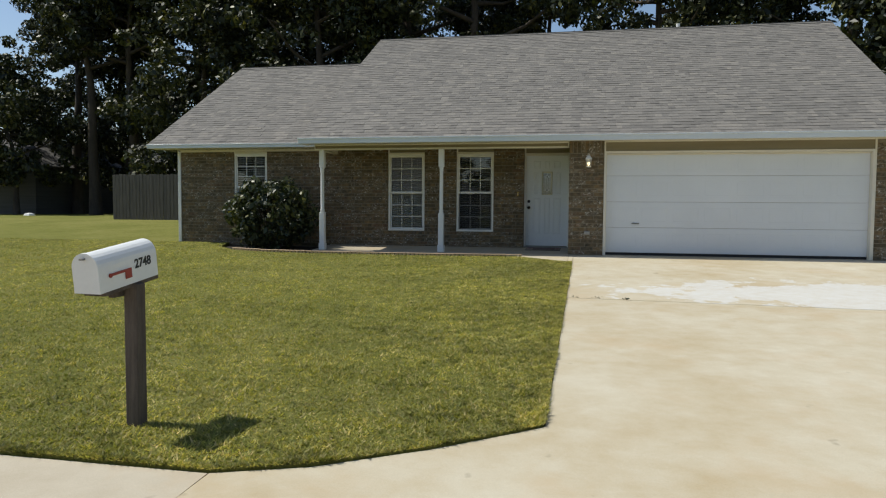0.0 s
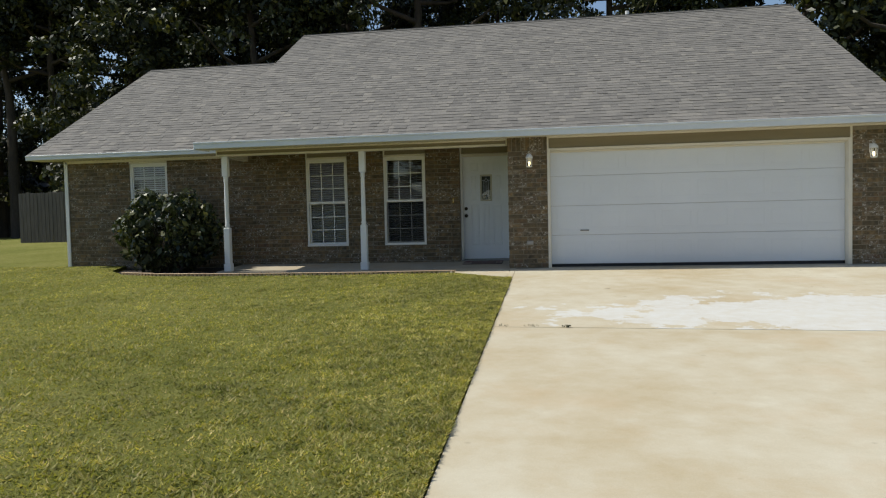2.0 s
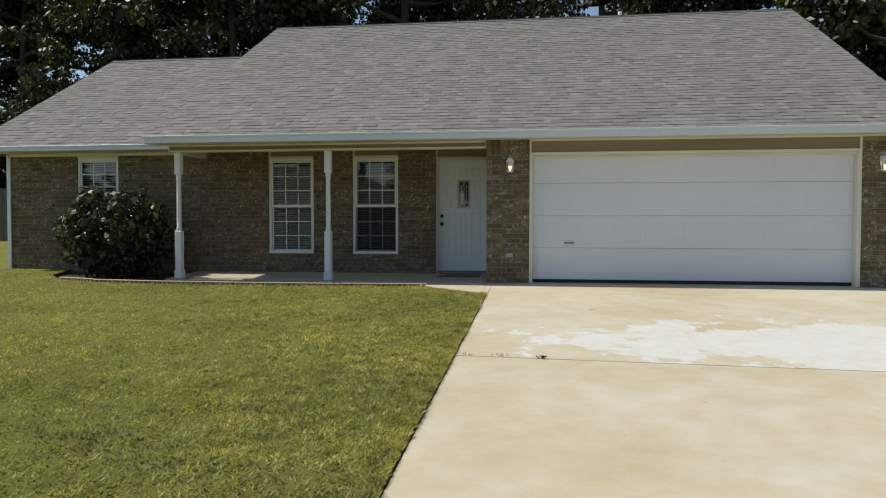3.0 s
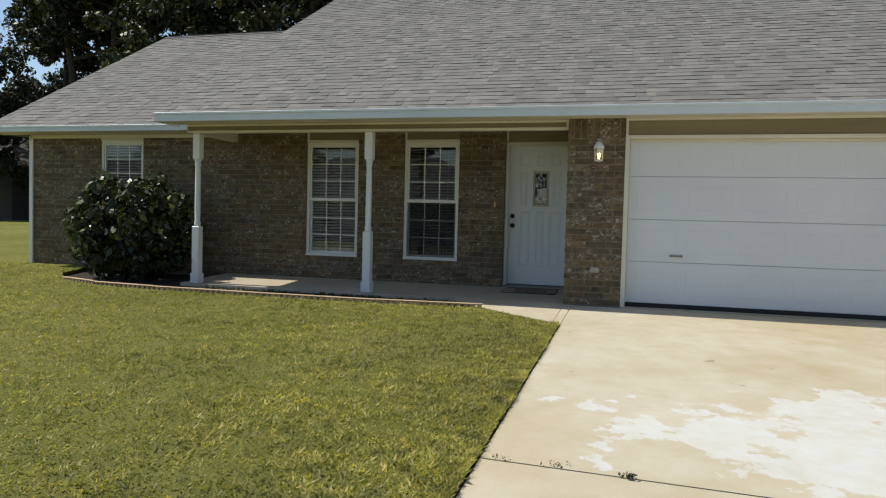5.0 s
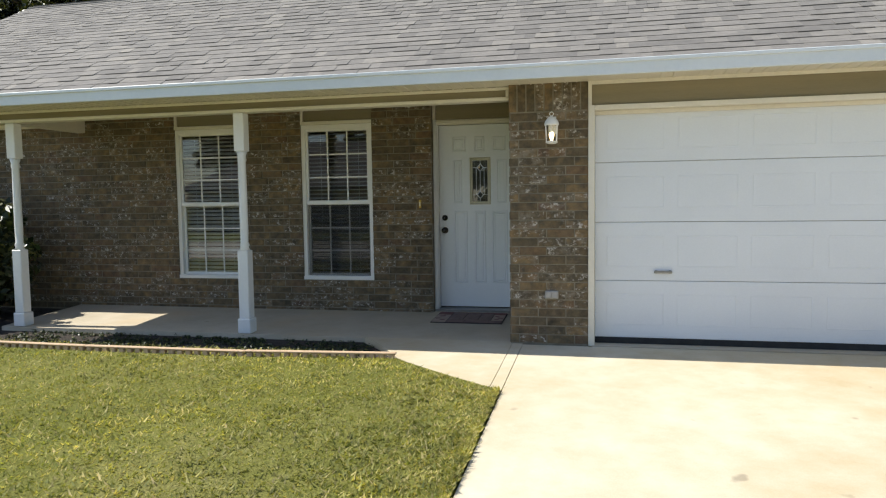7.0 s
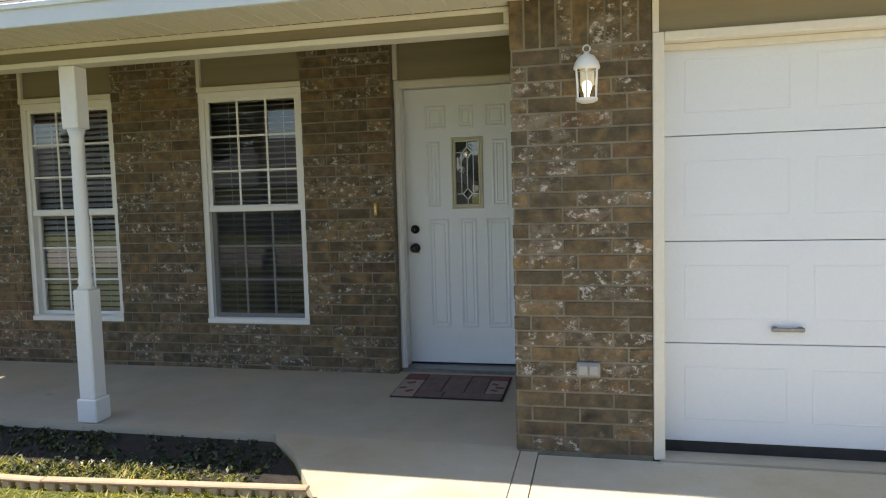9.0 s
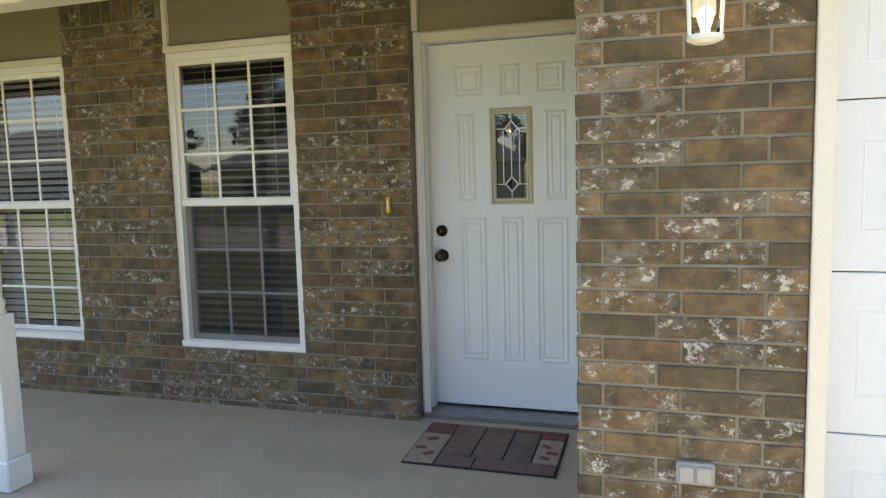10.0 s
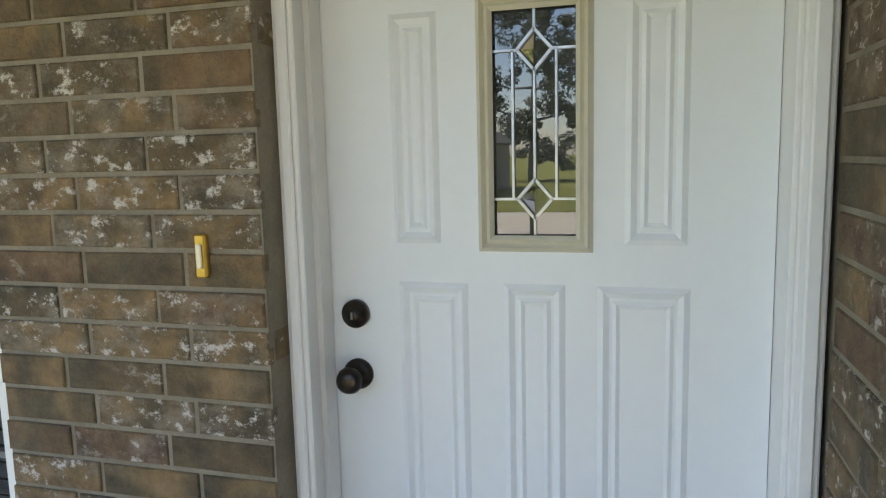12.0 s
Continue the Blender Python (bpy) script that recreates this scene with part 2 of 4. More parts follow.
BRONZE = plain("dark_bronze", (0.03, 0.026, 0.022), (0.06, 0.05, 0.042), 30, 0.32, 90, 0.1, 0.001, 0.8)
BRASS = plain("brass_plate", (0.55, 0.36, 0.06), (0.7, 0.47, 0.1), 40, 0.35, 90, 0.1, 0.001, 0.7)
BUTTON = plain("bell_button", (0.8, 0.72, 0.5), (0.85, 0.78, 0.58), 40, 0.4)
STEEL = plain("dull_steel", (0.2, 0.2, 0.2), (0.32, 0.32, 0.31), 20, 0.4, 90, 0.1, 0.001, 0.8)
LEAD = plain("lead_came", (0.4, 0.41, 0.42), (0.6, 0.61, 0.62), 20, 0.35, 90, 0.1, 0.001, 0.8)
RUBBER = plain("black_rubber", (0.012, 0.012, 0.012), (0.03, 0.03, 0.03), 10, 0.8)
GLASS = glass_material("window_glass", 1.95, (0.97, 0.98, 0.98))
LITE_GLASS = glass_material("leaded_glass", 2.2, (0.35, 0.38, 0.36), 0.22)
LAMP_GLASS = glass_material("lamp_glass", 1.12, (0.95, 0.95, 0.92))
SCREEN = screen_material()
BULB = glow_material("bulb_glow", (1.0, 0.76, 0.42), 2.6)
FENCE_WOOD = plain("grey_fence_wood", (0.07, 0.064, 0.056), (0.135, 0.122, 0.108), 3, 0.9, 40, 0.5, 0.004, 0.0, (6, 6, 0.6))
POST_WOOD = plain("weathered_post_wood", (0.06, 0.046, 0.036), (0.15, 0.118, 0.092), 6, 0.9, 60, 0.7, 0.004, 0.0, (5, 5, 0.5))
BARK = plain("tree_bark", (0.045, 0.036, 0.028), (0.1, 0.08, 0.062), 5, 0.95, 30, 0.9, 0.02, 0.0, (1, 1, 0.3))
# palest leaf tones are painted sunlit highlights, the darkest painted crown shade
LEAF = leaf_material("tree_leaf", [(0.0, (0.01, 0.016, 0.005)), (0.5, (0.024, 0.034, 0.01)), (0.82, (0.06, 0.07, 0.02)), (1.0, (0.17, 0.165, 0.05))], 0.5, 0.16)
# top fifth of the ramp paints in sun highlights, the low end inner shade
BUSH_LEAF = leaf_material("shrub_leaf", [(0.0, (0.012, 0.026, 0.009)), (0.6, (0.036, 0.05, 0.016)), (0.82, (0.085, 0.1, 0.034)), (1.0, (0.2, 0.195, 0.07))], 0.42, 0.2)
WALL_IN = plain("room_plaster", (0.3, 0.27, 0.22), (0.36, 0.32, 0.27), 1, 0.9)
CARPET = plain("room_carpet", (0.16, 0.13, 0.1), (0.22, 0.18, 0.14), 4, 1.0)
OUTLET = plain("grey_outlet_cover", (0.3, 0.285, 0.26), (0.4, 0.385, 0.355), 8, 0.5)
RED = plain("red_flag_paint", (0.24, 0.03, 0.02), (0.36, 0.05, 0.03), 20, 0.5)
BLACK = plain("black_vinyl_digit", (0.012, 0.012, 0.012), (0.025, 0.025, 0.025), 20, 0.5)
EDGING = plain("terracotta_edging", (0.42, 0.29, 0.18), (0.56, 0.41, 0.27), 9, 0.9, 80, 0.5, 0.004)
MAT_BASE = plain("doormat_rubber", (0.025, 0.018, 0.017), (0.05, 0.036, 0.034), 30, 0.95, 140, 0.6, 0.004)
MAT_RED = plain("doormat_red_pile", (0.12, 0.05, 0.048), (0.2, 0.09, 0.082), 30, 1.0, 160, 0.6, 0.004)
MAT_BROWN = plain("doormat_brown_pile", (0.13, 0.085, 0.075), (0.21, 0.15, 0.13), 20, 1.0, 160, 0.6, 0.004)
MAT_TAN = plain("doormat_tan_pile", (0.27, 0.2, 0.165), (0.37, 0.29, 0.24), 30, 1.0, 160, 0.6, 0.004)
GREY_SIDING = plain("grey_siding", (0.07, 0.069, 0.068), (0.11, 0.107, 0.104), 1, 0.8, 30, 0.2, 0.003, 0.0, (0.2, 0.2, 8))
PALE_SIDING = plain("pale_siding", (0.3, 0.27, 0.22), (0.38, 0.34, 0.28), 1, 0.8, 30, 0.2, 0.003, 0.0, (0.2, 0.2, 8))
FAR_ROOF = plain("far_roof_shingle", (0.06, 0.057, 0.055), (0.1, 0.095, 0.09), 3, 0.95, 20, 0.4, 0.01)


# ---- building helpers ----
def world_of(ob):
    return (world_of(ob.parent) @ ob.matrix_parent_inverse if ob.parent else Matrix()) @ ob.matrix_basis


def mesh_from(bm, name, material, smooth=False):
    me = bpy.data.meshes.new(name)
    bmesh.ops.recalc_face_normals(bm, faces=bm.faces)
    bm.to_mesh(me)
    bm.free()
    me.materials.append(material)
    if smooth:
        me.polygons.foreach_set("use_smooth", [True] * len(me.polygons))
    return me


def adopt(ob, parent):
    ob.parent = parent
    ob.matrix_parent_inverse = world_of(parent).inverted()
    return ob


def part(name, bm, material, parent, label="", smooth=False):
    """One mesh object, modelled in place, under a thing or a part."""
    ob = adopt(new(name, mesh_from(bm, name, material, smooth)), parent)
    return tagged(ob, label) if label else ob


def thing(name, at, label, category, group="", kind=""):
    ob = new(name)
    ob.empty_display_size = 0.1
    ob.matrix_basis = Matrix.Translation(at)
    return tagged(ob, label, category, group, kind)


def solid(name, bm, material, label, category, kind="structure"):
    return tagged(new(name, mesh_from(bm, name, material)), label, category, "", kind)


def box(bm, x0, x1, y0, y1, z0, z1, bevel=0.0, m=None):
    made = bmesh.ops.create_cube(bm, size=1.0, matrix=Matrix.LocRotScale(((x0 + x1) / 2, (y0 + y1) / 2, (z0 + z1) / 2), None, (abs(x1 - x0), abs(y1 - y0), abs(z1 - z0))))
    vs = made["verts"]
    if bevel:
        es = list({e for v in vs for e in v.link_edges})
        out = bmesh.ops.bevel(bm, geom=es, offset=bevel, segments=1, affect='EDGES')
        vs = list({v for f in out["faces"] for v in f.verts} | {v for v in vs if v.is_valid})
    if m is not None:
        bmesh.ops.transform(bm, matrix=m, verts=vs)
    return bm


def boxes(*args, bevel=0.0):
    bm = bmesh.new()
    for a in args:
        box(bm, *a, bevel=bevel)
    return bm


def pane_sheet(*size):
    """A glazed sheet with edges, left open on the room side."""
    bm = boxes(size)
    bm.normal_update()
    bmesh.ops.delete(bm, geom=[f for f in bm.faces if f.normal.y > 0.5], context='FACES_ONLY')
    return bm


def lathe(profile, segs=20, at=(0, 0, 0), turn=None):
    """A turned solid: profile of (radius, height)."""
    bm = bmesh.new()
    rings = []
    for r, z in profile:
        rings.append([bm.verts.new((r * math.cos(2 * math.pi * i / segs), r * math.sin(2 * math.pi * i / segs), z)) for i in range(segs)])
    for a, b in zip(rings, rings[1:]):
        for i in range(segs):
            bm.faces.new((a[i], a[(i + 1) % segs], b[(i + 1) % segs], b[i]))
    bm.faces.new(rings[0])
    bm.faces.new(rings[-1])
    m = Matrix.Translation(at)
    if turn is not None:
        m = m @ turn
    bmesh.ops.transform(bm, matrix=m, verts=bm.verts)
    return bm


def prism(points, low, high):
    """A slab over a plan outline; low and high are heights as functions of x and y."""
    bm = bmesh.new()
    a = [bm.verts.new((x, y, low(x, y))) for x, y in points]
    b = [bm.verts.new((x, y, high(x, y))) for x, y in points]
    bm.faces.new(a[::-1])
    bm.faces.new(b)
    for i in range(len(points)):
        j = (i + 1) % len(points)
        bm.faces.new((a[i], a[j], b[j], b[i]))
    return bm


def sweep(points, radii, segs=7):
    """A tapered tube along a line of points."""
    verts, faces = [], []
    for k, (p, r) in enumerate(zip(points, radii)):
        d = (Vector(points[min(k + 1, len(points) - 1)]) - Vector(points[max(k - 1, 0)])).normalized()
        u = d.orthogonal().normalized()
        w = d.cross(u)
        for i in range(segs):
            a = 2 * math.pi * i / segs
            verts.append(Vector(p) + (u * math.cos(a) + w * math.sin(a)) * r)
    for k in range(len(points) - 1):
        for i in range(segs):
            j = (i + 1) % segs
            faces.append((k * segs + i, k * segs + j, (k + 1) * segs + j, (k + 1) * segs + i))
    return verts, faces


def raw_mesh(name, verts, faces, material, smooth=False):
    me = bpy.data.meshes.new(name)
    me.from_pydata([tuple(v) for v in verts], [], faces)
    me.materials.append(material)
    if smooth:
        me.polygons.foreach_set("use_smooth", [True] * len(me.polygons))
    return me


def tri_mesh(name, verts, count, corners, material):
    """A mesh of many loose polygons with the same number of corners, from one array."""
    me = bpy.data.meshes.new(name)
    me.vertices.add(count * corners)
    me.vertices.foreach_set("co", verts.astype(np.float32).ravel())
    me.loops.add(count * corners)
    me.loops.foreach_set("vertex_index", np.arange(count * corners, dtype=np.int32))
    me.polygons.add(count)
    me.polygons.foreach_set("loop_start", np.arange(0, count * corners, corners, dtype=np.int32))
    me.update(calc_edges=True)
    me.materials.append(material)
    return me


# ---- ground, street, drive ----
def rise(y):
    """Height of the sloping plot."""
    return -0.27 + 0.043 * min(max(y, 2.6), 26.0)


def ground_sheet():
    bm = bmesh.new()
    xs = [-900, -120, -40, 0, 40, 120, 900]
    ys = [-900, -120, -30, 2.6, 8, 16, 26, 60, 150, 900]
    grid = [[bm.verts.new((x, y, rise(y) - 0.06)) for y in ys] for x in xs]
    for i in range(len(xs) - 1):
        for j in range(len(ys) - 1):
            bm.faces.new((grid[i][j], grid[i + 1][j], grid[i + 1][j + 1], grid[i][j + 1]))
    return bm


solid("ground", ground_sheet(), LAWN, "mown yellow-green grass ground round the houses", "ground")
BED_LINE = [(-0.66, 13.8), (-2.0, 13.68), (-3.6, 13.66), (-5.2, 13.7), (-6.3, 13.82), (-7.1, 14.1), (-7.75, 14.75), (-8.05, 15.72)]
CURB = [(-60, 3.13), (-1.8, 3.13), (-1.39, 3.13), (-0.89, 3.31), (-0.3, 3.68), (0.12, 4.01), (0.325, 4.18)]
lawn_outline = CURB + [(0.32, 13.08), (0.19, 13.16), (-0.1, 13.36), (-0.53, 13.68)] + BED_LINE + [(-9.5, 15.72), (-9.5, 26.0), (-60, 26.0)]
solid("lawn_front", prism(lawn_outline, lambda x, y: rise(y) - 0.07, lambda x, y: rise(y) + 0.015), LAWN, "mown sunlit front lawn beside the concrete drive", "lawn")
solid("lawn_side", prism([(7.4, 3.1), (60, 3.1), (60, 26), (6.7, 26), (6.7, 14.6), (7.4, 14.6)], lambda x, y: rise(y) - 0.07, lambda x, y: rise(y) + 0.015), LAWN, "mown grass on the far side of the drive", "lawn")
solid("road", boxes((-60, 60, -6.5, 2.6, rise(0) - 0.05, rise(0))), STREET, "pale concrete street in front of the plot", "road")
for side, a, b in (("left", -60, -1.4), ("right", 7.4, 60)):
    solid("gutter_" + side, prism([(a, 2.6), (b, 2.6), (b, 3.118), (a, 3.118)], lambda x, y: rise(y) - 0.06, lambda x, y: rise(y) - 0.001), STREET, "pale concrete gutter along the street", "gutter")
flare = [(x, y - 0.012) for x, y in CURB[2:]] + [(0.34, 4.2)]
solid("drive_lower", prism([(-1.4, 2.604), (7.4, 2.604), (7.4, 8.78), (0.34, 9.14)] + flare[::-1], lambda x, y: rise(y) - 0.08, lambda x, y: rise(y)), DRIVE, "sunlit cream concrete drive slab flaring to the street", "drive")
solid("drive_upper", prism([(0.34, 9.155), (7.4, 8.795), (7.4, 14.46), (0.34, 14.46)], lambda x, y: rise(y) - 0.08, lambda x, y: rise(y)), DRIVE_PATCHED, "cream concrete drive slab with a whitened patch", "drive")
solid("walkway", prism([(0.238, 13.14), (0.238, 14.545), (-1.2, 14.545), (-0.97, 14.3), (-0.64, 13.81), (-0.5, 13.7), (-0.1, 13.38), (0.19, 13.17)], lambda x, y: rise(y) - 0.08, lambda x, y: rise(y) + 0.002), DRIVE, "short curved concrete walk joining drive and porch", "walk")


solid("walkway_strip", prism([(0.243, 13.12), (0.334, 13.08), (0.334, 14.545), (0.243, 14.545)], lambda x, y: rise(y) - 0.08, lambda x, y: rise(y) + 0.001), DRIVE, "narrow concrete strip between walk and drive joints", "walk")


def porch_top(x, y):
    return 0.345 + 0.052 * (y - 14.48)


solid("porch_floor", prism([(-5.42, 14.552), (0.222, 14.552), (0.222, 15.9), (-5.42, 15.9)], lambda x, y: 0.05, porch_top), PORCH, "shaded smooth concrete porch slab before the door", "porch")
bed = [(-0.99, 14.29), (-1.215, 14.545), (-5.43, 14.545), (-5.43, 15.74), (-8.04, 15.74)] + [(x, y + 0.01) for x, y in BED_LINE[::-1]]
solid("flower_bed", prism(bed, lambda x, y: rise(y) - 0.08, lambda x, y: rise(y) - 0.02 - 0.045 * min(max(y - 13.75, 0), 0.7)), MULCH, "dark bare soil of the flower bed before the porch", "flower bed")

# ---- house shell ----
WALL_Y, FRONT_Y, X_L, X_R, TOP = 15.765, 14.485, -9.41, 6.56, 2.98
OPEN_MAIN = [(-7.93, -7.06, 0.95, TOP), (-4.0, -3.12, 0.765, TOP), (-2.365, -1.503, 0.765, TOP), (-0.81, 0.222, 0.3, TOP)]


def wall_mesh(x0, x1, y0, y1, z0, z1, openings):
    bm = bmesh.new()
    xs = sorted({x0, x1, *[v for o in openings for v in o[:2]]})
    for a, b in zip(xs, xs[1:]):
        cuts = sorted([(o[2], o[3]) for o in openings if o[0] < (a + b) / 2 < o[1]])
        z = z0
        for c0, c1 in cuts:
            if c0 > z:
                box(bm, a, b, y0, y1, z, c0)
            z = c1
        if z < z1:
            box(bm, a, b, y0, y1, z, z1)
    return bm


wall_front = solid("wall_front", wall_mesh(X_L + 0.01, 0.222, WALL_Y + 0.006, 15.95, 0.1, TOP, OPEN_MAIN), MORTAR, "brown brick front wall with pale mortar and white flecks", "brick wall")
wall_pillar = solid("wall_pillar", boxes((0.228, 0.918, FRONT_Y + 0.006, 14.75, 0.1, TOP), (0.228, 0.42, 14.75, 16.2, 0.1, TOP)), MORTAR, "brown brick pier between front door and garage", "brick wall")
wall_garage = solid("wall_garage_side", boxes((5.95, X_R - 0.012, FRONT_Y + 0.006, 14.75, 0.1, TOP)), MORTAR, "narrow brown brick pier beside the garage door", "brick wall")
solid("wall_left", boxes((X_L, X_L + 0.2, 15.955, 24.9, 0.1, 2.8)), MORTAR, "brick side wall of the house", "wall")
solid("wall_right", boxes((X_R - 0.2, X_R, 14.755, 24.9, 0.1, 2.8)), MORTAR, "brick side wall beside the garage", "wall")
solid("wall_back", boxes((X_L, X_R, 24.9, 25.1, 0.1, 2.8)), MORTAR, "brick back wall of the house", "wall")
solid("wall_inner", boxes((X_L + 0.2, 0.42, 19.4, 19.5, 0.1, 2.8), (0.42, 0.52, 16.2, 19.5, 0.1, 2.8), (-5.3, -5.2, 15.955, 19.4, 0.1, 2.8)), WALL_IN, "plain plastered inner walls behind the windows", "wall")
solid("floor", boxes((X_L + 0.2, X_R - 0.2, 15.96, 24.9, 0.25, 0.4)), CARPET, "plain carpeted floor inside the house", "floor")
solid("ceiling", boxes((X_L + 0.2, X_R - 0.2, 15.96, 24.9, 2.72, 2.78)), WALL_IN, "plain plaster ceiling inside the house", "ceiling")
solid("porch_ceiling", boxes((-5.45, 0.22, 14.68, 15.96, 2.983, 2.997)), SOFFIT, "cream vinyl porch ceiling above the front door", "ceiling")

# ---- roof ----
SLOPE = 0.5685
RIDGE_Y = 20.25


def roof_body(name, x0, x1, y0, z0, label, inner=()):
    """Gabled roof body, closed at both ends, on an eave at y0, z0."""
    top = z0 + SLOPE * (RIDGE_Y - y0)
    yb = 2 * RIDGE_Y - y0
    bm = bmesh.new()
    pts = [(y0, z0 - 0.02), (RIDGE_Y, top - 0.02), (yb, z0 - 0.02), (yb, z0 - 0.09)] + list(inner) + [(y0, z0 - 0.09)]
    a = [bm.verts.new((x0, y, z)) for y, z in pts]
    b = [bm.verts.new((x1, y, z)) for y, z in pts]
    bm.faces.new(a)
    bm.faces.new(b[::-1])
    for i in range(len(pts)):
        j = (i + 1) % len(pts)
        bm.faces.new((a[i], a[j], b[j], b[i]))
    return solid(name, bm, ROOF_DECK, label, "roof"), top


roof_main, TOP_A = roof_body("roof_main", -5.5, 6.8, 14.08, 2.785, "grey-brown asphalt shingle gable roof over porch and garage", [(15.98, 2.735), (15.98, 3.0), (14.69, 3.0), (14.69, 2.735)])
roof_low, TOP_B = roof_body("roof_low", -9.98, -5.505, 15.33, 2.805, "lower grey-brown asphalt shingle gable roof")

# gutters, fascia, soffits and friezes
trim_main = thing("fascia_main", (0, 14.08, 2.68), "white painted eave fascia with gutter along the main roof", "fascia", kind="structure")
part("fascia_board", boxes((-5.53, 6.83, 14.05, 14.08, 2.66, 2.775), bevel=0.004), GUTTER, trim_main)
part("drip_edge", boxes((-5.53, 6.83, 14.035, 14.05, 2.752, 2.782), bevel=0.003), GUTTER, trim_main)
part("fascia_return", boxes((-5.53, -5.502, 14.082, 14.62, 2.66, 2.765)), GUTTER, trim_main)
trim_low = thing("fascia_low", (-8, 15.33, 2.68), "white painted eave fascia along the lower roof", "fascia", kind="structure")
part("fascia_board", boxes((-10.0, -5.54, 15.3, 15.33, 2.705, 2.796), bevel=0.004), GUTTER, trim_low)
part("drip_edge", boxes((-10.0, -5.54, 15.285, 15.3, 2.773, 2.802), bevel=0.003), GUTTER, trim_low)
part("frieze_board", boxes((X_L, -5.45, 15.735, 15.763, 2.64, 2.7), bevel=0.003), CREAM, trim_low)


def soffit(name, x0, x1, y0, y1, z):
    board = solid(name, boxes((x0, x1, y0, y1, z, z + 0.012)), SOFFIT, "cream ribbed vinyl soffit under the eave", "soffit")
    rib = mesh_from(boxes((-0.006, 0.006, y0, y1, z - 0.005, z)), "rib", SOFFIT)
    x = x0 + 0.1
    while x < x1 - 0.05:
        ob = new("rib", rib)
        ob.matrix_basis = Matrix.Translation((x + 0.006, 0, 0))
        adopt(ob, board)
        x += 0.1
    return board


soffit("soffit_porch", -5.5, 0.215, 14.08, 14.555, 2.684)
soffit("soffit_garage", 0.215, 6.8, 14.08, 14.48, 2.684)
soffit("soffit_low", -9.98, -5.5, 15.33, 15.735, 2.705)

beam = thing("porch_beam", (-2.5, 14.62, 2.56), "tan porch beam with cream trim resting on white posts", "beam", kind="structure")
part("beam_board", boxes((-5.33, 0.205, 14.575, 14.675, 2.595, 2.98)), TAN, beam)
part("lower_trim", boxes((-5.35, 0.215, 14.56, 14.69, 2.562, 2.594), bevel=0.004), CREAM, beam)
part("upper_trim", boxes((-5.35, 0.215, 14.556, 14.574, 2.655, 2.682), bevel=0.003), CREAM, beam)
part("end_trim", boxes((0.185, 0.215, 14.562, 14.574, 2.595, 2.654)), CREAM, beam)
part("corner_trim", boxes((-5.35, -5.33, 14.56, 14.69, 2.595, 2.712)), CREAM, beam)
part("side_beam", boxes((-5.35, -5.23, 14.692, 15.763, 2.562, 2.98), bevel=0.003), CREAM, beam)


def corner_board(name, x0, x1, y0, y1, z0, z1):
    solid(name, boxes((x0, x1, y0, y1, z0, z1), bevel=0.004), WHITE, "white painted corner trim board on the brick", "trim")


corner_board("trim_corner_left", X_L - 0.03, X_L + 0.05, WALL_Y - 0.03, WALL_Y, 0.4, 2.69)
corner_board("trim_corner_right", X_R - 0.04, X_R + 0.03, FRONT_Y - 0.03, FRONT_Y, 0.34, 2.69)
solid("trim_pier_top", boxes((5.95, X_R - 0.045, FRONT_Y - 0.02, FRONT_Y, 2.66, 2.698)), CREAM, "cream trim under the eave above the pier", "trim")


# ---- garage door ----
def garage_door():
    g = thing("garage_door", (3.43, 14.6, 0.37), "wide white panelled garage door, closed, slightly dusty", "garage door", kind="structure")
    part("trim_side", boxes((0.92, 0.975, 14.47, 14.62, 0.355, 2.475), bevel=0.004), CREAM, g)
    part("trim_side", boxes((5.885, 5.948, 14.47, 14.62, 0.355, 2.475), bevel=0.004), CREAM, g)
    part("trim_top", boxes((0.976, 5.884, 14.47, 14.62, 2.432, 2.475), bevel=0.004), CREAM, g)
    part("stop_top", boxes((0.976, 5.884, 14.56, 14.6, 2.40, 2.43)), CREAM, g)
    part("header_panel", boxes((0.95, 5.918, 14.5, 14.56, 2.477, 2.69)), TAN, g, "tan siding strip above the opening")
    part("header_edge", boxes((0.92, 0.95, 14.475, 14.56, 2.477, 2.695)), CREAM, g)
    part("header_edge", boxes((5.918, 5.948, 14.475, 14.56, 2.477, 2.695)), CREAM, g)
    part("header_rail", boxes((0.951, 5.917, 14.478, 14.498, 2.655, 2.697)), CREAM, g)
    zs = [0.415, 0.93, 1.452, 1.982, 2.425]
    for k, (a, b) in enumerate(zip(zs, zs[1:])):
        sec = part("door_section", boxes((0.977, 5.883, 14.605, 14.645, a + 0.002, b - 0.002), bevel=0.003), GARAGE_PAINT, g)
        h = min(0.285, b - a - 0.17)
        zc = (a + b) / 2 + (0.0 if k < 3 else 0.02)
        for i in range(8):
            xa = 1.075 + i * 0.605
            bm = bmesh.new()
            ring(bm, xa, xa + 0.5, zc - h / 2, zc + h / 2, 14.605, 0.016, 0.0017)
            part("panel_moulding", bm, GARAGE_PAINT, sec)
    part("bottom_seal", boxes((0.977, 5.883, 14.6, 14.65, 0.362, 0.416)), RUBBER, g, "black rubber bottom seal")
    hd = part("handle", boxes((1.487, 1.64, 14.572, 14.584, 1.0, 1.022), bevel=0.004), STEEL, g, "dull steel lift handle")
    part("handle_foot", boxes((1.495, 1.515, 14.584, 14.605, 0.998, 1.024)), STEEL, hd)
    part("handle_foot", boxes((1.612, 1.632, 14.584, 14.605, 0.998, 1.024)), STEEL, hd)


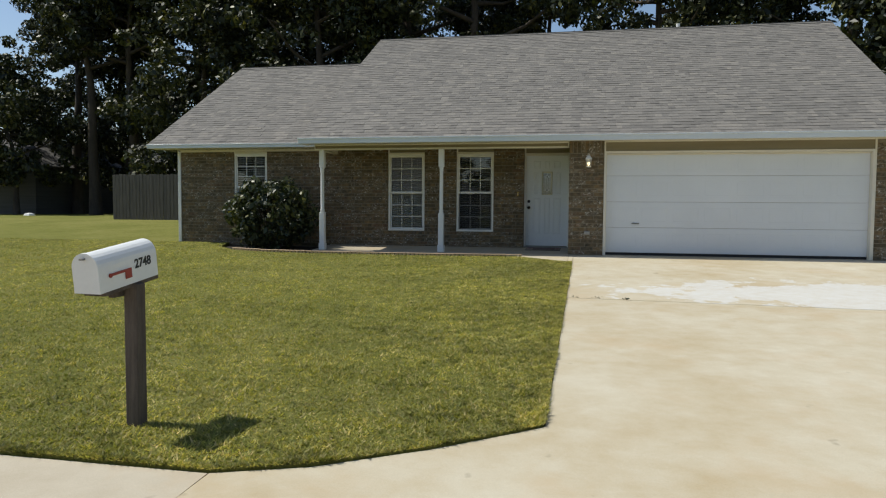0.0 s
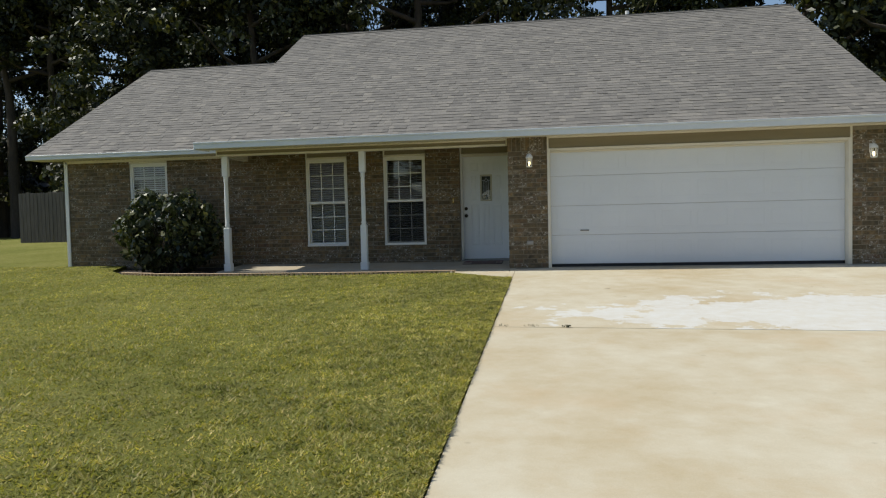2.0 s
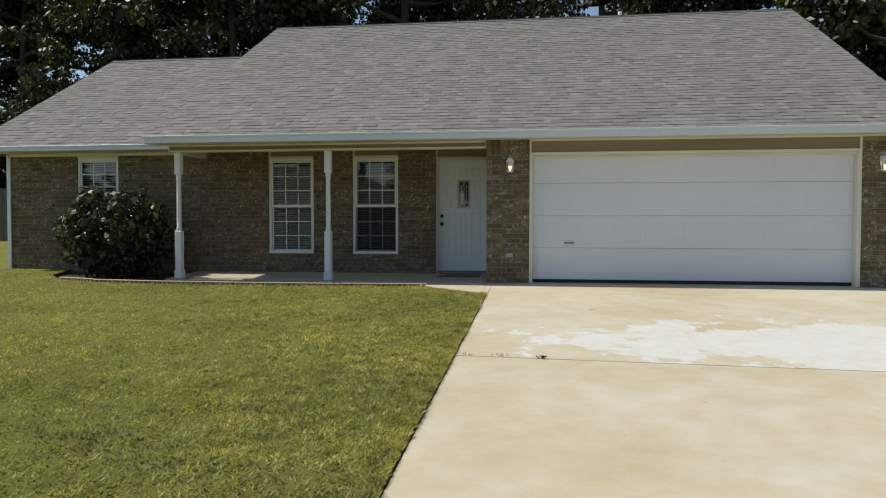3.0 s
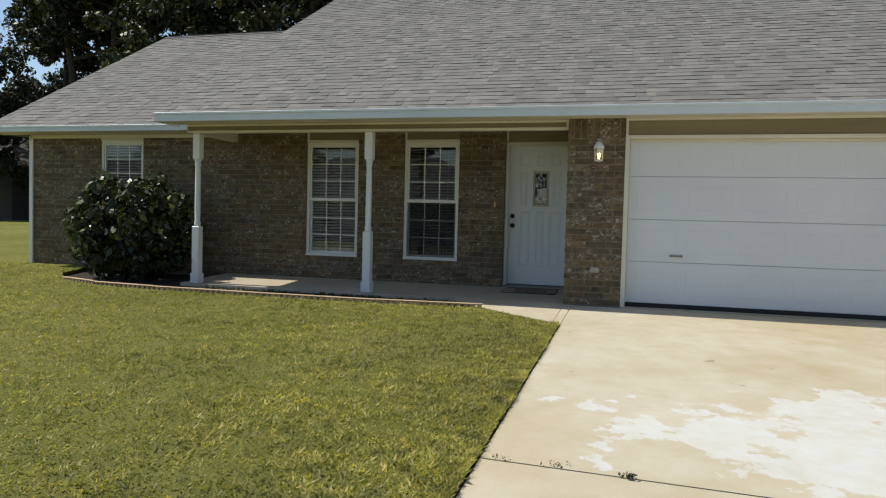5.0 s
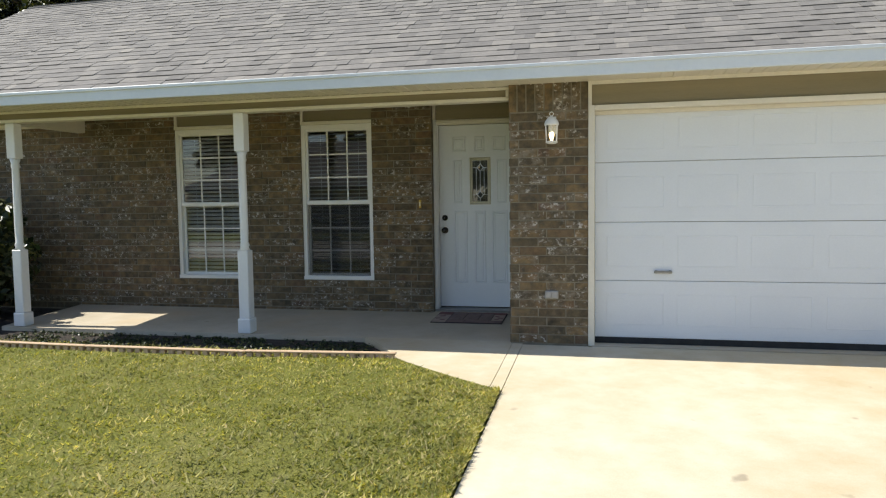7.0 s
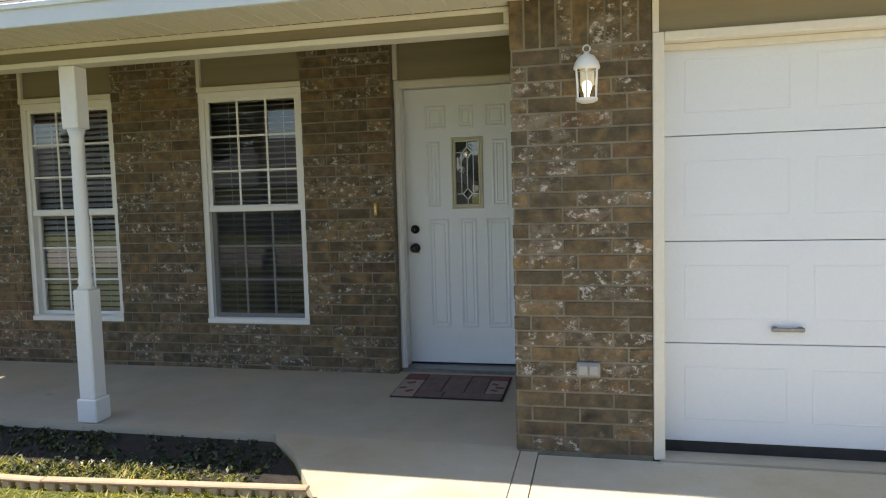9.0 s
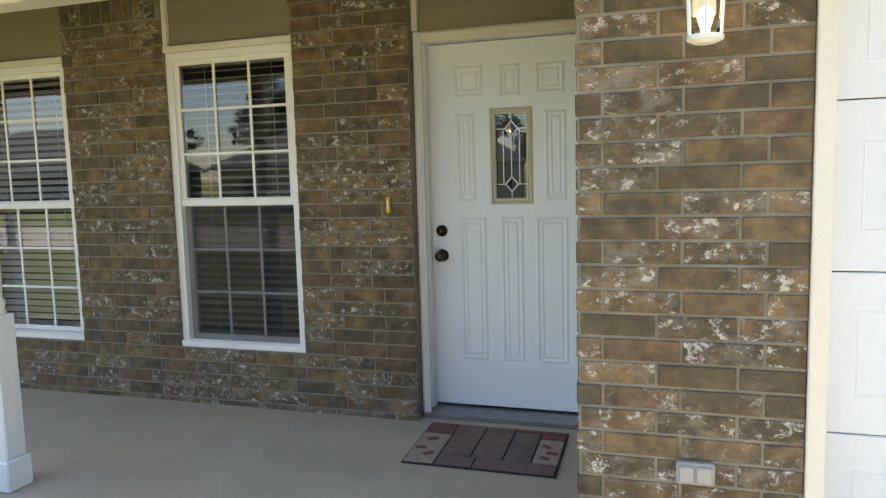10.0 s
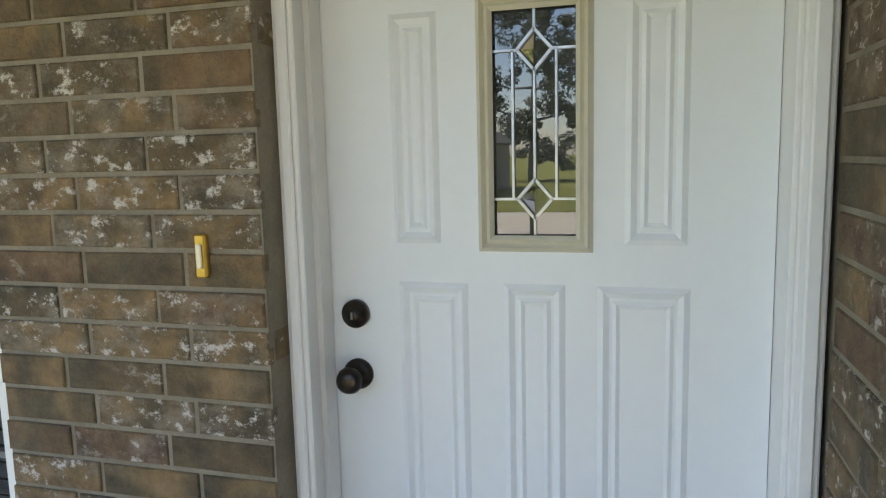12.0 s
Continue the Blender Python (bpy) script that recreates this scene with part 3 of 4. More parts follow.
def ring(bm, x0, x1, z0, z1, y, w, d):
    """A mitred moulding round a panel on a face looking to -y."""
    outer = [(x0, z0), (x1, z0), (x1, z1), (x0, z1)]
    mid = [(x0 + w / 2, z0 + w / 2), (x1 - w / 2, z0 + w / 2), (x1 - w / 2, z1 - w / 2), (x0 + w / 2, z1 - w / 2)]
    inner = [(x0 + w, z0 + w), (x1 - w, z0 + w), (x1 - w, z1 - w), (x0 + w, z1 - w)]
    rows = [[bm.verts.new((x, yy, z)) for x, z in pts] for pts, yy in ((outer, y + 0.001), (mid, y - d), (inner, y + 0.001))]
    for a, b in zip(rows, rows[1:]):
        for i in range(4):
            j = (i + 1) % 4
            bm.faces.new((a[i], a[j], b[j], b[i]))


garage_door()
solid("garage_sill", boxes((0.95, 5.93, 14.47, 14.9, 0.15, 0.361)), PORCH, "concrete sill under the garage door", "sill")
solid("garage_lining", boxes((0.93, 5.95, 14.66, 14.74, 0.37, 2.99)), WALL_IN, "plain board behind the garage door", "wall")


# ---- front door ----
def front_door():
    d = thing("door_1", (-0.31, 16.0, 0.44), "closed white panelled front door with narrow leaded light", "door", kind="structure")
    fy = 15.85
    for x0, x1 in ((-0.808, -0.785), (0.16, 0.22)):
        part("jamb", boxes((x0, x1, fy + 0.025, 16.08, 0.44, 2.535), bevel=0.003), WHITE, d)
    part("jamb_stop", boxes((-0.785, -0.772, fy + 0.09, 15.995, 0.44, 2.515)), WHITE, d)
    part("head", boxes((-0.785, 0.16, fy + 0.025, 16.08, 2.514, 2.535), bevel=0.002), WHITE, d)
    # brick mould in two steps
    part("brick_mould", boxes((-0.812, -0.765, fy, fy + 0.024, 0.43, 2.56), (-0.8, -0.775, fy - 0.012, fy, 0.43, 2.55), bevel=0.004), WHITE, d)
    part("brick_mould", boxes((0.168, 0.219, fy, fy + 0.024, 0.43, 2.56), (0.18, 0.207, fy - 0.012, fy, 0.43, 2.55), bevel=0.004), WHITE, d)
    part("brick_mould", boxes((-0.764, 0.167, fy, fy + 0.024, 2.5, 2.56), (-0.774, 0.179, fy - 0.012, fy, 2.515, 2.55), bevel=0.004), CREAM, d)
    part("transom_panel", boxes((-0.775, 0.22, 15.86, 15.9, 2.562, 2.98)), TAN, d, "tan siding panel above the door")
    part("transom_trim", boxes((-0.808, -0.776, 15.83, 15.9, 2.562, 2.98)), CREAM, d)
    part("threshold", boxes((-0.8, 0.215, 15.82, 16.05, 0.405, 0.44), bevel=0.005), STEEL, d, "dull aluminium threshold")
    slab_y = 16.0
    # the slab leaves a hole for the light
    lx0, lx1, lz0, lz1 = -0.405, -0.205, 1.64, 2.12
    slab = part("door_slab", boxes((-0.777, lx0, slab_y, 16.045, 0.452, 2.508), (lx1, 0.1585, slab_y, 16.045, 0.452, 2.508), (lx0, lx1, slab_y, 16.045, 0.452, lz0), (lx0, lx1, slab_y, 16.045, lz1, 2.508)), DOOR_PAINT, d)
    for x0, x1, z0, z1 in ((-0.625, -0.457, 2.205, 2.385), (-0.375, -0.25, 2.205, 2.38), (-0.172, -0.008, 2.205, 2.375), (-0.618, -0.508, 1.628, 2.122), (-0.125, 0.0, 1.628, 2.122),
                           (-0.612, -0.45, 0.72, 1.545), (-0.375, -0.24, 0.72, 1.547), (-0.178, 0.008, 0.72, 1.546)):
        bm = bmesh.new()
        ring(bm, x0, x1, z0, z1, slab_y, 0.028, 0.0065)
        ring(bm, x0 + 0.03, x1 - 0.03, z0 + 0.03, z1 - 0.03, slab_y, 0.02, 0.004)
        part("panel_moulding", bm, DOOR_PAINT, slab)
    lite = part("light_frame", bmesh.new(), LITE_FRAME, slab, "cream plastic frame of the door light")
    bm = bmesh.new()
    ring(bm, -0.426, -0.184, 1.613, 2.145, slab_y, 0.022, 0.016)
    ring(bm, -0.408, -0.202, 1.631, 2.127, slab_y - 0.004, 0.018, 0.008)
    lite.data = mesh_from(bm, "light_frame", LITE_FRAME)
    pane = part("pane", pane_sheet(-0.404, -0.206, slab_y + 0.012, slab_y + 0.018, 1.641, 2.119), LITE_GLASS, slab, "dark leaded glass with bevelled diamonds")
    pane.visible_shadow = False
    cx, y0, y1 = -0.305, slab_y + 0.004, slab_y + 0.012

    def came(a, b, w=0.005):
        (xa, za), (xb, zb) = a, b
        ln = math.hypot(xb - xa, zb - za)
        m = Matrix.Translation(((xa + xb) / 2, (y0 + y1) / 2, (za + zb) / 2)) @ Matrix.Rotation(-math.atan2(zb - za, xb - xa), 4, 'Y')
        part("came", box(bmesh.new(), -ln / 2, ln / 2, -0.004, 0.004, -w / 2, w / 2, m=m), LEAD, pane)

    zt, zb, r = 2.03, 1.725, 0.036
    for zc in (zt, zb):
        for k in range(4):
            a, b = k * math.pi / 2, (k + 1) * math.pi / 2
            came((cx + r * math.cos(a), zc + r * 1.15 * math.sin(a)), (cx + r * math.cos(b), zc + r * 1.15 * math.sin(b)), 0.006)
        came((lx0 + 0.01, zc), (cx - r, zc))
        came((cx + r, zc), (lx1 - 0.01, zc))
        bmg = bmesh.new()
        v = [bmg.verts.new(p) for p in ((cx - 0.03, y0 + 0.004, zc), (cx, y0 + 0.004, zc - 0.034), (cx + 0.03, y0 + 0.004, zc), (cx, y0 + 0.004, zc + 0.034), (cx, y0 - 0.006, zc))]
        for i in range(4):
            bmg.faces.new((v[i], v[(i + 1) % 4], v[4]))
        part("bevelled_diamond", bmg, GLASS, pane)
    came((cx, zt + r), (cx, lz1 - 0.01))
    came((cx, lz0 + 0.01), (cx, zb - r))
    came((cx, zb + r), (cx, zt - r))
    came((cx - 0.045, zb + 0.002), (cx - 0.045, zt))
    came((cx + 0.045, zb + 0.002), (cx + 0.045, zt))
    face = Matrix.Rotation(radians(90), 4, 'X')
    lock = part("deadbolt", lathe([(0.033, 0), (0.033, 0.012), (0.029, 0.02), (0.016, 0.024), (0.012, 0.03)], 24, (-0.715, slab_y, 1.467), face), BRONZE, slab, "dark bronze deadbolt", True)
    part("keyhole", boxes((-0.717, -0.713, slab_y - 0.033, slab_y - 0.029, 1.459, 1.475)), STEEL, lock)
    part("knob", lathe([(0.036, 0), (0.036, 0.008), (0.028, 0.014), (0.013, 0.02), (0.012, 0.04), (0.026, 0.046), (0.031, 0.058), (0.026, 0.072), (0.01, 0.077)], 24, (-0.715, slab_y, 1.325), face), BRONZE, slab, "dark bronze door knob", True)


front_door()


# ---- windows ----
def window(name, x0, x1, z0, z1, screened, tilt, label):
    w = thing(name, ((x0 + x1) / 2, 15.8, z0), label, "window", kind="structure")
    ya, f = 15.79, 0.045
    part("head_panel", boxes((x0 + 0.03, x1, 15.80, 15.84, z1 + 0.042, 2.98)), TAN, w, "tan siding panel above the window")
    part("head_trim", boxes((x0, x0 + 0.028, 15.775, 15.84, z1 + 0.042, 2.98)), CREAM, w)
    part("head_rail", boxes((x0, x1, 15.765, 15.86, z1 + 0.002, z1 + 0.04), bevel=0.004), CREAM, w)
    fr = part("window_frame", boxes((x0, x0 + f, ya, 15.89, z0, z1), (x1 - f, x1, ya, 15.89, z0, z1), (x0 + f, x1 - f, ya, 15.89, z1 - f, z1), (x0 + f, x1 - f, ya, 15.89, z0, z0 + f)), VINYL, w)
    part("window_sill", boxes((x0 - 0.002, x1 + 0.002, ya - 0.02, ya - 0.001, z0, z0 + 0.04), bevel=0.005), VINYL, w)
    zm = z0 + 0.5 * (z1 - z0)
    for lower in (False, True):
        a, b = (z0 + f, zm) if lower else (zm, z1 - f)
        xa, xb = x0 + f, x1 - f
        y = 15.845 if lower else 15.81
        r = 0.028
        sash = part("sash", boxes((xa, xa + r, y, y + 0.03, a, b), (xb - r, xb, y, y + 0.03, a, b), (xa + r, xb - r, y, y + 0.03, b - r, b), (xa + r, xb - r, y, y + 0.03, a, a + r)), VINYL, w)
        gx0, gx1, gz0, gz1 = xa + r, xb - r, a + r, b - r
        pane = part("pane", pane_sheet(gx0, gx1, y + 0.012, y + 0.017, gz0, gz1), GLASS, sash)
        pane.visible_shadow = False
        for i in (1, 2):
            xm = gx0 + (gx1 - gx0) * i / 3
            part("muntin", boxes((xm - 0.008, xm + 0.008, y + 0.004, y + 0.011, gz0, gz1)), VINYL, sash)
            zz = gz0 + (gz1 - gz0) * i / 3
            part("muntin", boxes((gx0, gx1, y + 0.003, y + 0.0105, zz - 0.008, zz + 0.008)), VINYL, sash)
        if lower and screened:
            s = part("insect_screen", boxes((xa + 0.004, xb - 0.004, 15.826, 15.828, a, b - 0.02)), SCREEN, w, "dark woven insect screen")
            s.visible_shadow = False
    part("meeting_rail", boxes((x0 + f, x1 - f, 15.798, 15.84, zm - 0.022, zm + 0.022), bevel=0.004), VINYL, w)
    bl = thing("window_blind", ((x0 + x1) / 2, 15.912, z1), "lowered white horizontal slat blind behind window glass", "blind")
    part("head_rail", boxes((x0 + 0.02, x1 - 0.02, 15.91, 15.95, z1 - 0.07, z1 - 0.03)), BLIND, bl)
    slat = mesh_from(box(bmesh.new(), x0 + 0.02, x1 - 0.02, -0.021, 0.021, -0.0015, 0.0015), "slat", BLIND)
    z = z1 - 0.1
    while z > z0 + 0.03:
        s = new("slat", slat)
        s.matrix_basis = Matrix.Translation((0, 15.912, z)) @ Matrix.Rotation(radians(tilt + random.uniform(-2.5, 2.5)), 4, 'X')
        adopt(s, bl)
        z -= 0.046
    for xc in (x0 + 0.2, x1 - 0.2):
        part("ladder_cord", boxes((xc - 0.002, xc + 0.002, 15.885, 15.888, z0 + 0.04, z1 - 0.07)), BLIND, bl)


window("window_1", -7.93, -7.06, 0.95, 2.6, False, 30, "white vinyl sash window behind the shrub")
window("window_2", -4.0, -3.12, 0.765, 2.55, False, 40, "tall white vinyl sash window with grid and blind")
window("window_3", -2.365, -1.503, 0.765, 2.55, True, 18, "tall white sash window, lower half screened")


# ---- porch posts ----
def porch_post():
    p = thing("porch_post", (0, 0, 0), "white painted turned porch post on the slab", "post", "porch posts")
    part("base_block", boxes((-0.07, 0.07, -0.07, 0.07, 0, 0.15), bevel=0.008), WHITE, p)
    part("lower_shaft", boxes((-0.057, 0.057, -0.057, 0.057, 0.15, 0.84), bevel=0.008), WHITE, p)
    part("turned_shaft", lathe([(0.054, 0.84), (0.042, 0.87), (0.05, 0.89), (0.038, 0.92), (0.042, 1.05), (0.04, 1.5), (0.037, 1.72), (0.045, 1.75), (0.04, 1.78), (0.054, 1.83)], 20), WHITE, p, "", True)
    part("upper_shaft", boxes((-0.057, 0.057, -0.057, 0.057, 1.83, 2.208), bevel=0.008), WHITE, p)
    return p


post = porch_post()
post.matrix_basis = Matrix.Translation((-5.19, 14.62, 0.352))
copy_thing(post, Matrix.Translation((-2.485, 14.62, 0.352)))


# ---- wall lamps, bell, outlet ----
def wall_lamp():
    w = thing("wall_lamp", (0, 0, 0), "white carriage wall lamp with glowing bulb on brick", "lamp", "garage wall lamps")
    part("back_plate", boxes((-0.035, 0.035, 0.085, 0.1, -0.02, 0.13), bevel=0.005), WHITE, w)
    part("arm", boxes((-0.012, 0.012, 0.03, 0.085, 0.085, 0.11), bevel=0.004), WHITE, w)
    part("cap", lathe([(0.062, 0.045), (0.064, 0.055), (0.056, 0.08), (0.038, 0.105), (0.014, 0.12), (0.006, 0.13)], 16), WHITE, w, "", True)
    n = 14
    verts, faces = sweep([(0.017 * math.cos(2 * math.pi * i / n), 0, 0.143 + 0.017 * math.sin(2 * math.pi * i / n)) for i in range(n + 1)], [0.004] * (n + 1), 6)
    adopt(new("ring", raw_mesh("ring", verts, faces, WHITE, True)), w)
    part("base", lathe([(0.03, -0.115), (0.052, -0.105), (0.052, -0.092)], 16), WHITE, w)
    for k in range(6):
        a = math.pi / 6 + k * math.pi / 3
        x0, y0, x1, y1 = 0.049 * math.cos(a), 0.049 * math.sin(a), 0.056 * math.cos(a), 0.056 * math.sin(a)
        verts, faces = sweep([(x0, y0, -0.092), (x1, y1, 0.047)], [0.005, 0.005], 5)
        adopt(new("bar", raw_mesh("bar", verts, faces, WHITE)), w)
    g = part("glass_shade", lathe([(0.044, -0.09), (0.05, 0.044)], 16), LAMP_GLASS, w, "clear glass shade", True)
    g.visible_shadow = False
    part("bulb", lathe([(0.012, -0.09), (0.014, -0.07), (0.021, -0.05), (0.024, -0.035), (0.018, -0.018), (0.006, -0.008)], 14), BULB, w, "lit warm bulb", True)
    return w


lamp = wall_lamp()
lamp.matrix_basis = Matrix.Translation((0.609, 14.385, 2.26))
copy_thing(lamp, Matrix.Translation((6.24, 14.385, 2.23)))

bell = thing("doorbell", (-0.945, 15.765, 1.63), "small brass doorbell with pale button on brick", "doorbell")
part("plate", boxes((-0.958, -0.932, 15.752, 15.768, 1.585, 1.675), bevel=0.004), BRASS, bell)
part("button", boxes((-0.951, -0.939, 15.746, 15.752, 1.605, 1.655), bevel=0.002), BUTTON, bell)

outlet = thing("outdoor_outlet", (0.6, 14.48, 0.81), "grey weatherproof outlet cover on the brick pier", "outlet")
part("cover", boxes((0.541, 0.659, 14.455, 14.482, 0.772, 0.845), bevel=0.006), OUTLET, outlet)
part("flap", boxes((0.549, 0.597, 14.446, 14.455, 0.781, 0.836), bevel=0.004), OUTLET, outlet)
part("flap", boxes((0.603, 0.651, 14.446, 14.455, 0.781, 0.836), bevel=0.004), OUTLET, outlet)

pipe = thing("vent_pipe", (2.99, 20.5, 6.1), "short white plumbing vent pipe through the roof", "vent pipe")
part("pipe", lathe([(0.05, 0), (0.05, 0.36), (0.04, 0.36)], 12, (2.99, 20.5, 6.1)), WHITE, pipe)
part("flashing", lathe([(0.12, 0), (0.06, 0.1)], 12, (2.99, 20.5, 6.1)), STEEL, pipe)


# ---- doormat ----
def doormat():
    m = thing("doormat", (-0.34, 15.5, 0.398), "brick-patterned red and tan doormat on the porch slab", "doormat")
    tilt = Matrix.Translation((-0.345, 15.5, porch_top(0, 15.5) + 0.001)) @ Matrix.Rotation(math.atan(0.052), 4, 'X')
    part("backing", box(bmesh.new(), -0.378, 0.378, -0.245, 0.245, 0, 0.008, m=tilt), MAT_BASE, m)
    for a, b, c, d, pile in ((-0.37, -0.22, -0.238, 0.1, MAT_TAN), (-0.37, -0.22, 0.11, 0.238, MAT_RED), (-0.212, -0.06, -0.13, 0.238, MAT_BROWN), (-0.052, 0.1, -0.13, 0.238, MAT_BROWN),
                             (-0.212, -0.03, -0.238, -0.138, MAT_BROWN), (-0.022, 0.37, -0.238, -0.138, MAT_BROWN), (0.108, 0.24, 0.08, 0.2, MAT_BROWN), (0.108, 0.24, -0.13, 0.072, MAT_BROWN),
                             (0.248, 0.37, -0.13, 0.13, MAT_TAN), (0.248, 0.37, 0.138, 0.2, MAT_RED), (0.108, 0.37, 0.208, 0.238, MAT_RED)):
        part("tile", box(bmesh.new(), a, b, c, d, 0.008, 0.014, bevel=0.002, m=tilt), pile, m)
    for u, v, w in ((-0.3, 0.03, 0.03), (-0.33, -0.08, 0.025), (-0.27, -0.14, 0.028), (0.29, 0.05, 0.024), (0.33, -0.02, 0.03), (0.3, -0.08, 0.024)):
        part("motif", box(bmesh.new(), u - w, u + w, v - w * 0.6, v + w * 0.6, 0.014, 0.0155, m=tilt @ Matrix.Translation((u, v, 0)) @ Matrix.Rotation(u * 9, 4, 'Z') @ Matrix.Translation((-u, -v, 0))), MAT_RED, m)


doormat()


# ---- mailbox ----
def mailbox():
    mb = thing("mailbox", (-2.17, 3.67, -0.11), "white metal mailbox numbered 2748 on a weathered post", "mailbox")
    part("post", boxes((-2.203, -2.116, 3.585, 3.675, -0.2, 0.775), bevel=0.006), POST_WOOD, mb)
    board = part("support_board", boxes((-2.285, -2.14, 3.36, 3.84, 0.765, 0.79), bevel=0.004), POST_WOOD, mb)
    part("brace", boxes((-2.24, -2.205, 3.5, 3.76, 0.7, 0.763)), POST_WOOD, mb)
    bm = bmesh.new()
    xc, hw, z0, zs = -2.218, 0.083, 0.79, 0.935
    prof = [(-hw, z0), (hw, z0), (hw, zs)] + [(hw * math.cos(a), zs + hw * math.sin(a)) for a in [math.pi * k / 12 for k in range(1, 12)]] + [(-hw, zs)]
    y0, y1 = 3.33, 3.83
    a = [bm.verts.new((xc + x, y0, z)) for x, z in prof]
    b = [bm.verts.new((xc + x, y1, z)) for x, z in prof]
    bm.faces.new(a)
    bm.faces.new(b[::-1])
    for i in range(len(prof)):
        j = (i + 1) % len(prof)
        bm.faces.new((a[i], a[j], b[j], b[i]))
    body = part("box_body", bm, WHITE, mb)
    bm = bmesh.new()
    a = [bm.verts.new((xc + x * 1.03, y0 - 0.016, z0 + (z - z0) * 1.012)) for x, z in prof]
    b = [bm.verts.new((xc + x * 1.03, y0 + 0.012, z0 + (z - z0) * 1.012)) for x, z in prof]
    bm.faces.new(a)
    for i in range(len(prof)):
        j = (i + 1) % len(prof)
        bm.faces.new((a[i], a[j], b[j], b[i]))
    lid = part("front_lid", bm, WHITE, mb)
    part("lid_tab", boxes((xc - 0.012, xc + 0.012, y0 - 0.04, y0 - 0.016, 0.985, 0.995)), STEEL, lid)
    sx = xc + hw
    flag = part("flag", boxes((sx + 0.002, sx + 0.006, 3.40, 3.545, 0.872, 0.888), (sx + 0.002, sx + 0.007, 3.53, 3.585, 0.83, 0.888), bevel=0.001), RED, mb, "lowered red metal flag")
    part("flag_pivot", lathe([(0.012, 0), (0.012, 0.008)], 12, (sx + 0.002, 3.405, 0.878), Matrix.Rotation(radians(90), 4, 'Y')), RED, flag)
    cu = bpy.data.curves.new("number", 'FONT')
    cu.body, cu.size, cu.extrude, cu.align_x, cu.align_y, cu.offset = "2748", 0.075, 0.0008, 'CENTER', 'CENTER', 0.0025
    num = new("number", cu)
    num.matrix_basis = Matrix.Translation((sx + 0.002, 3.695, 0.898)) @ Matrix.Rotation(radians(90), 4, 'Z') @ Matrix.Rotation(radians(90), 4, 'X')
    cu.materials.append(BLACK)
    adopt(num, mb)
    pivot = Matrix.Translation((xc, 3.67, 0.78))
    tip = pivot @ Matrix.Rotation(radians(7.5), 4, 'X') @ Matrix.Rotation(radians(-2.5), 4, 'Z') @ pivot.inverted()
    for ob in (board, body, lid, flag, num):
        ob.matrix_basis = tip @ ob.matrix_basis
    mb.matrix_basis = Matrix.Translation((-0.06, 0.06, -0.012)) @ mb.matrix_basis @ Matrix.Scale(1.05, 4)


mailbox()


# ---- bed edging ----
def edging():
    e = thing("bed_edging", (-3, 13.7, 0.3), "low scalloped terracotta edging along the flower bed", "edging")
    scallop = mesh_from(boxes((-0.024, 0.024, -0.022, 0.022, -0.06, 0.051), bevel=0.006), "edging_block", EDGING)
    pts = [Vector((x, y, 0)) for x, y in BED_LINE[:6]]
    for a, b in zip(pts, pts[1:]):
        n = max(1, int((b - a).length / 0.082))
        ang = math.atan2((b - a).y, (b - a).x)
        half, mid = (b - a).length / 2, (a + b) / 2
        place = Matrix.Translation((mid.x, mid.y, rise(mid.y))) @ Matrix.Rotation(ang, 4, 'Z')
        part("coping", box(bmesh.new(), -half, half, -0.026, 0.026, 0.048, 0.066, bevel=0.006, m=place), EDGING, e)
        for i in range(n):
            p = a.lerp(b, (i + 0.5) / n)
            ob = new("edging_block", scallop)
            ob.matrix_basis = Matrix.Translation((p.x, p.y, rise(p.y) + random.uniform(-0.006, 0.006))) @ Matrix.Rotation(ang + random.uniform(-0.06, 0.06), 4, 'Z')
            adopt(ob, e)


edging()


# ---- plants ----
def leaf_cloud(rng, centres, radii, per, size, droop=0.3):
    """Loose four-cornered leaves round clump centres."""
    c = np.repeat(centres, per, axis=0)
    r = np.repeat(radii, per)[:, None]
    d = rng.normal(size=c.shape)
    d /= np.linalg.norm(d, axis=1)[:, None]
    p = c + d * r * rng.uniform(0.35, 1.0, (len(c), 1)) ** 0.6 * np.array([1, 1, 0.75])
    n = d + rng.normal(size=c.shape) * 0.7 + np.array([0, 0, 0.5])
    n /= np.linalg.norm(n, axis=1)[:, None]
    t = np.cross(n, rng.normal(size=c.shape))
    t /= np.linalg.norm(t, axis=1)[:, None]
    t[:, 2] -= droop * rng.uniform(0, 1, len(t))
    b = np.cross(n, t)
    s = size * rng.uniform(0.55, 1.3, (len(c), 1))
    q = np.stack([p - t * s * 0.5, p + b * s * 0.28 + n * s * 0.06, p + t * s * 0.55, p - b * s * 0.28 + n * s * 0.06], axis=1)
    return q


